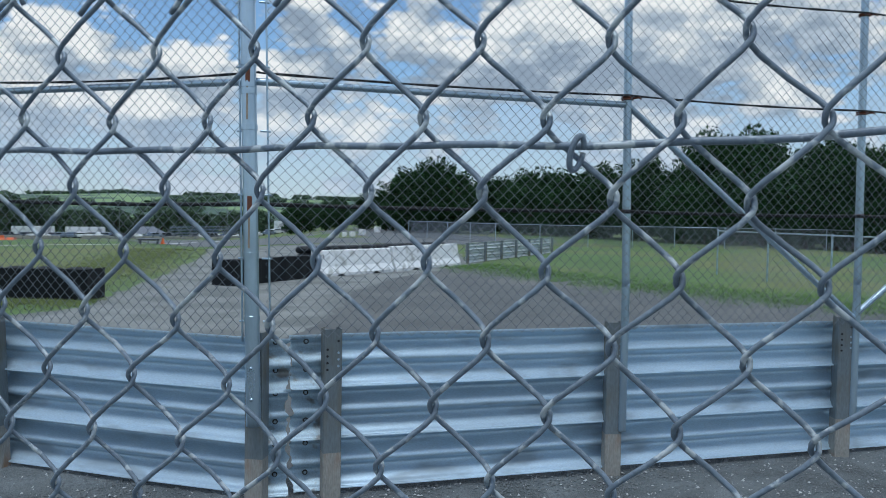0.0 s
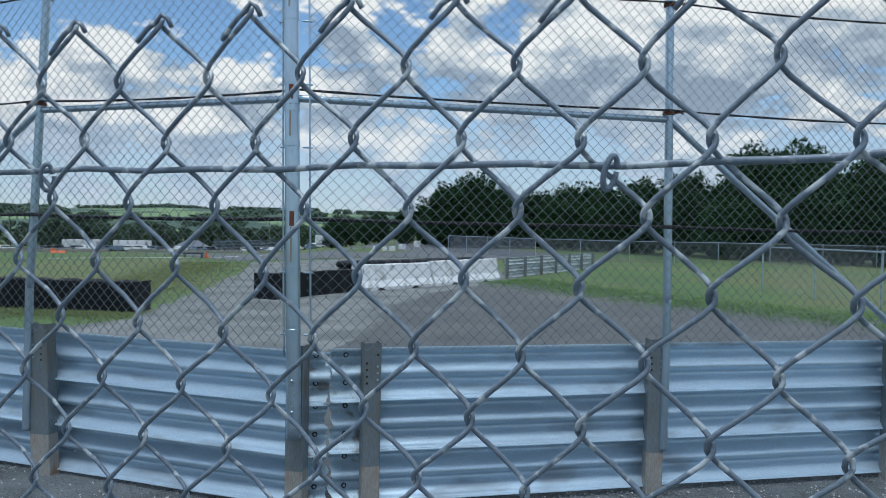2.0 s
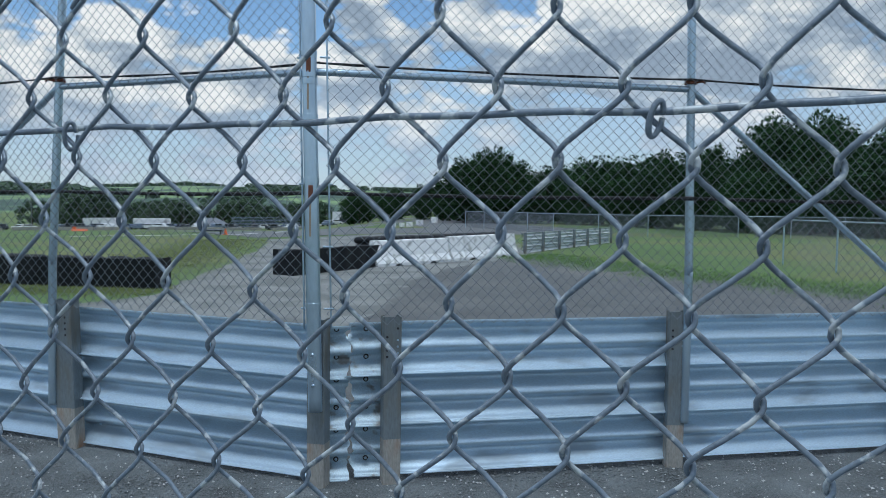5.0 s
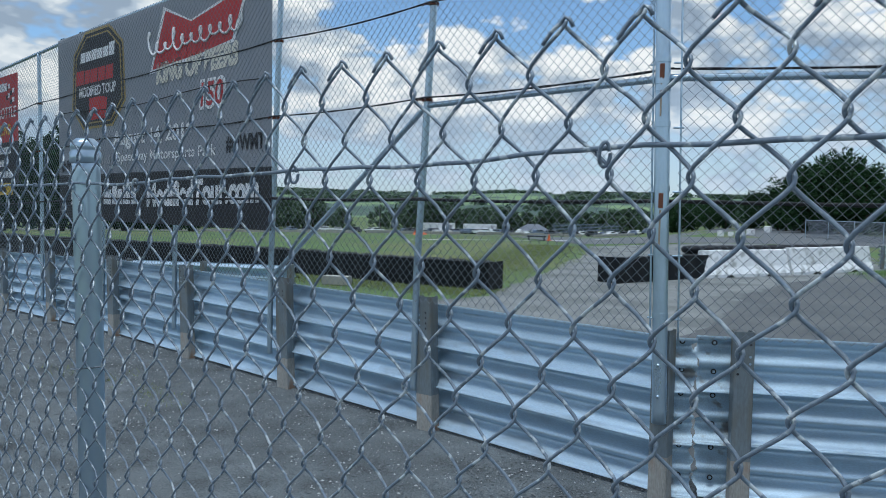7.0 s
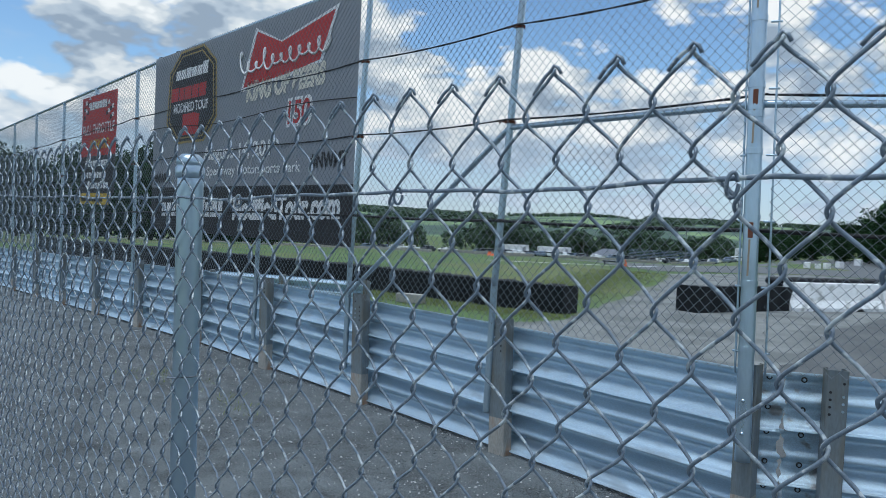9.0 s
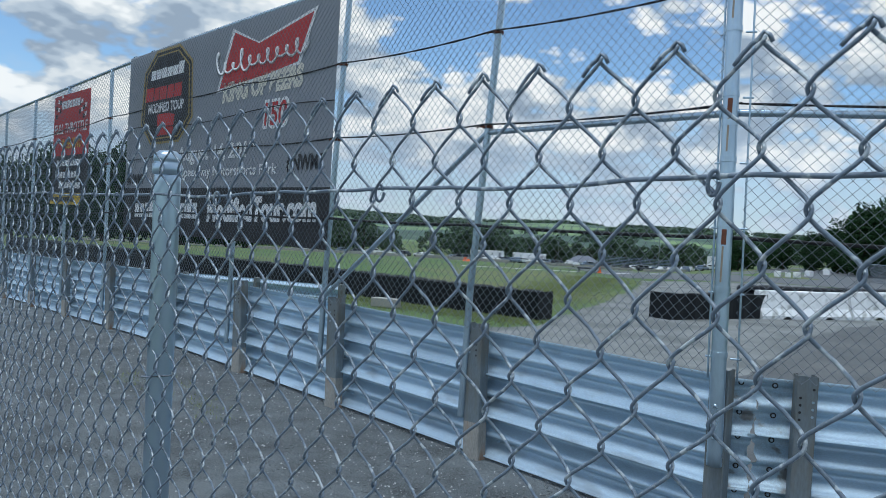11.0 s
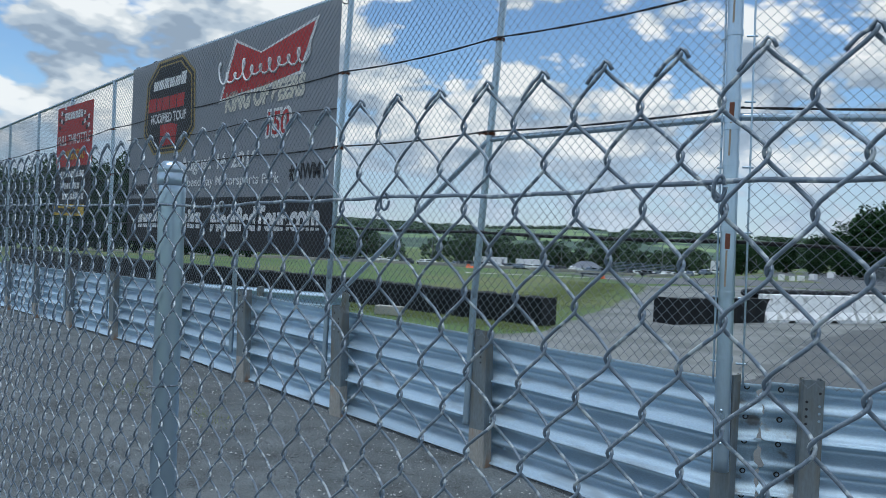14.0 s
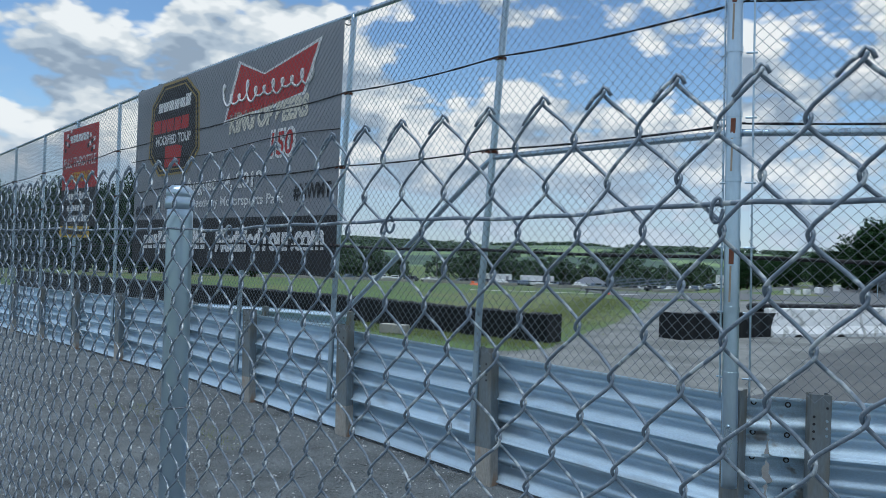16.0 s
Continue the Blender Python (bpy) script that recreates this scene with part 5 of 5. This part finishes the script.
far_wall()
flat("track_line", [(-20, 35.6), (-13.5, 41.0), (-12.2, 47), (-12.45, 47), (-13.7, 41.2), (-20.1, 35.9)], M_WHITE, 0.018, "worn white painted line on the track edge", "painted line", step=4)
for i, (az, d, s) in enumerate(((-7.2, 60, 0.42), (-6.55, 60, 0.34), (-6.0, 60.5, 0.38), (-5.25, 66, 0.46), (-4.15, 76, 0.55))):
    x, y = polar(az, d)
    mk = thing("track_marker", "small white block marker beside the track", "marker", "track markers", m=pose(x, y, float(gz(x, y)), 0, 0, 20 * i))
    part("body", box_bm(s, s, s, (0, 0, s / 2), 0.03), M_WHITE, mk)
x, y = polar(-20.1, 43)
cart = thing("low_cart", "low black flat cart standing on the infield grass", "cart", m=pose(x, y, 0, 0, 0, 15))
part("deck", box_bm(1.05, 0.6, 0.10, (0, 0, 0.24), 0.03), M_CAR_DARK, cart)
lg = part("leg", box_bm(0.07, 0.5, 0.21, (-0.42, 0, 0.105), 0.01), M_CAR_DARK, cart)
again(lg, cart, pose(0.84, 0, 0))
x, y = polar(-19.2, 43)
cone = thing("traffic_cone", "orange plastic traffic cone on the grass", "cone", m=pose(x, y, 0))
bm = bmesh.new()
bmesh.ops.create_cone(bm, cap_ends=True, segments=16, radius1=0.10, radius2=0.02, depth=0.34, matrix=pose(0, 0, 0.19))
part("body", bm, M_ORANGE, cone)
part("foot", box_bm(0.27, 0.27, 0.03, (0, 0, 0.015), 0.01), M_ORANGE, cone)
x, y = polar(-28.66, 54)
low = thing("track_block", "low orange plastic track block on the infield grass", "track block", m=pose(x, y, float(gz(x, y)), 0, 0, 24))
bm = bmesh.new()
ends = [[bm.verts.new((sx * 0.45, sy * w, z)) for sy, w, z in ((-1, 0.2, 0), (1, 0.2, 0), (1, 0.12, 0.15), (-1, 0.12, 0.15))] for sx in (-1, 1)]
for k in range(4):
    bm.faces.new((ends[0][k], ends[0][(k + 1) % 4], ends[1][(k + 1) % 4], ends[1][k]))
bm.faces.new(ends[0])
bm.faces.new(ends[1])
part("body", bm, M_ORANGE, low)
part("stub", box_bm(0.22, 0.16, 0.14, (-0.30, 0, 0.21), 0.03), M_ORANGE, low)


# ---- boundary fence by the woods ----
def boundary_fence(pts, h, label, wire=0.009):
    f = thing("boundary_fence", label, "fence", "boundary fences")
    post = None
    rails = []
    for a, b in zip(pts, pts[1:]):
        a, b = np.array(a, float), np.array(b, float)
        L = np.linalg.norm(b - a)
        n = max(1, int(round(L / 3.0)))
        for i in range(n):
            p = a + (b - a) * i / n
            if post is None:
                post = pipe("post", (0, 0, 0), (0, 0, h + 0.05), 0.026, M_PIPE, f, sides=8)
                post.matrix_basis = pose(p[0], p[1], 0)
            else:
                again(post, f, pose(p[0], p[1], 0))
        pipe("top_rail", (a[0], a[1], h), (b[0], b[1], h), 0.020, M_PIPE, f, sides=6)
        # fabric: crossing wires, opened up by distance
        paths = []
        step = 0.13
        for i in range(int(L / step)):
            p = a + (b - a) * (i * step / L)
            q = a + (b - a) * min(1, (i * step + h * 0.8) / L)
            k = min(1.0, (L - i * step) / (h * 0.8))
            paths.append(np.array([(p[0], p[1], 0.02), (q[0], q[1], 0.02 + (h - 0.02) * k)]))
            paths.append(np.array([(p[0], p[1], h), (q[0], q[1], h - (h - 0.02) * k)]))
        V, F = sweep(paths, wire, 3)
        mesh_ob("fabric", V.tolist(), F, M_GALV_WIRE, f, False, "grey wire mesh")["kind"] = "stuff"


boundary_fence([(-2, 62), (4, 50), (9.2, 46), (15, 48), (24, 47), (40, 44)], 1.28, "grey chain-link boundary fence in front of the woods")
boundary_fence([(9.0, 24.4), (9.95, 19.2), (10.9, 14.2)], 1.40, "grey chain-link fence with a pale top rail on grass", 0.0018)


# ---- grass blades, stones ----
def blades(name, area, count, h, seed, label, mat=None):
    rnd = np.random.RandomState(seed)
    V, F = [], []
    made = 0
    while made < count:
        x, y = area(rnd)
        n = 5
        for _ in range(n):
            bx, by = x + rnd.normal() * 0.06, y + rnd.normal() * 0.06
            a, hh = rnd.uniform(0, 6.28), h * rnd.uniform(0.4, 1.2)
            w = 0.004 + 0.004 * rnd.rand()
            dx, dy = math.cos(a), math.sin(a)
            ln = rnd.uniform(0.8, 2.2) * hh
            z = float(gz(bx, by))
            k = len(V)
            V += [(bx - dy * w, by + dx * w, z), (bx + dy * w, by - dx * w, z), (bx + dx * ln, by + dy * ln, z + hh)]
            F.append((k, k + 1, k + 2))
            made += 1
    tagged(mesh_ob(name, V, F, mat or M_BLADE), label, "grass", kind="stuff")


def along(pts, width, bias=0.0):
    seg = [(np.array(a, float), np.array(b, float)) for a, b in zip(pts, pts[1:])]
    L = np.array([np.linalg.norm(b - a) for a, b in seg])

    def pick(rnd):
        a, b = seg[rnd.choice(len(seg), p=L / L.sum())]
        p = a + (b - a) * rnd.rand()
        d = (b - a) / np.linalg.norm(b - a)
        o = (rnd.normal() * 0.36 + bias) * width
        return p[0] - d[1] * o, p[1] + d[0] * o
    return pick


blades("grass_tufts", along([(-6.3, 14.2), (-9, 14.4), (-13.3, 15.2), (-20, 15.2)], 1.3), 30000, 0.05, 1, "short green and straw grass along the tyre barrier")
blades("grass_tufts", along([(1.6, 28.0), (2.5, 27.6), (5.5, 21.7), (9.2, 16.9), (14, 12.4)], 2.4, -0.5), 40000, 0.075, 2, "green grass verge beside the asphalt", M_BLADE_GREEN)
blades("grass_tufts", along([(-6.9, 16.5), (-7.3, 19.6), (-9.0, 29.6), (-10.6, 36)], 2.4, 0.75), 36000, 0.045, 3, "straw-coloured grass edge beside the asphalt")

blades("weeds", along([(-7.2, 5.2), (-6.0, 5.0), (-4.9, 4.6)], 0.35), 350, 0.06, 7, "small green weeds sprouting in the gravel")


def stones():
    rnd = np.random.RandomState(4)
    V, F, V2, F2 = [], [], [], []
    base = np.array([(1, 0, 0), (-0.9, 0.1, 0), (0, 1, 0.1), (0.1, -1, 0), (0, 0, 0.85)])
    tri = [(0, 2, 4), (2, 1, 4), (1, 3, 4), (3, 0, 4)]
    for i in range(85000):
        x = rnd.uniform(-10, 4)
        line = CORNER[1] + (CORNER[0] - x) * 0.3125 if x < CORNER[0] else CORNER[1] + (x - CORNER[0]) * 0.2646
        y = line + 0.25 - abs(rnd.normal()) * 2.0
        if y < 1.0:
            continue
        s = 0.004 + 0.009 * rnd.rand() ** 3
        q = base * s * rnd.uniform(0.6, 1.3, 3)
        a = rnd.uniform(0, 6.28)
        c, sn = math.cos(a), math.sin(a)
        q = np.stack([q[:, 0] * c - q[:, 1] * sn, q[:, 0] * sn + q[:, 1] * c, q[:, 2]], 1) + np.array([x, y, float(gz(x, y)) + 0.021 + s * 0.3])
        VV, FF = (V2, F2) if rnd.rand() < 0.09 else (V, F)
        k = len(VV)
        VV += q.tolist()
        FF += [(k + a_, k + b_, k + c_) for a_, b_, c_ in tri]
    tagged(mesh_ob("gravel_stones", V, F, M_STONE_DARK), "loose dark grey crushed stones", "gravel", kind="stuff")
    tagged(mesh_ob("gravel_stones", V2, F2, M_STONE_PALE), "scattered pale stones among dark gravel", "gravel", kind="stuff")


M_STONE_DARK = material("dark_stone", (0.145, 0.155, 0.16), 0.85, 0.0, 0.4, 90, 300, 0.0)
M_STONE_PALE = material("pale_stone", (0.42, 0.43, 0.43), 0.8, 0.0, 0.3, 90, 300, 0.0)
stones()
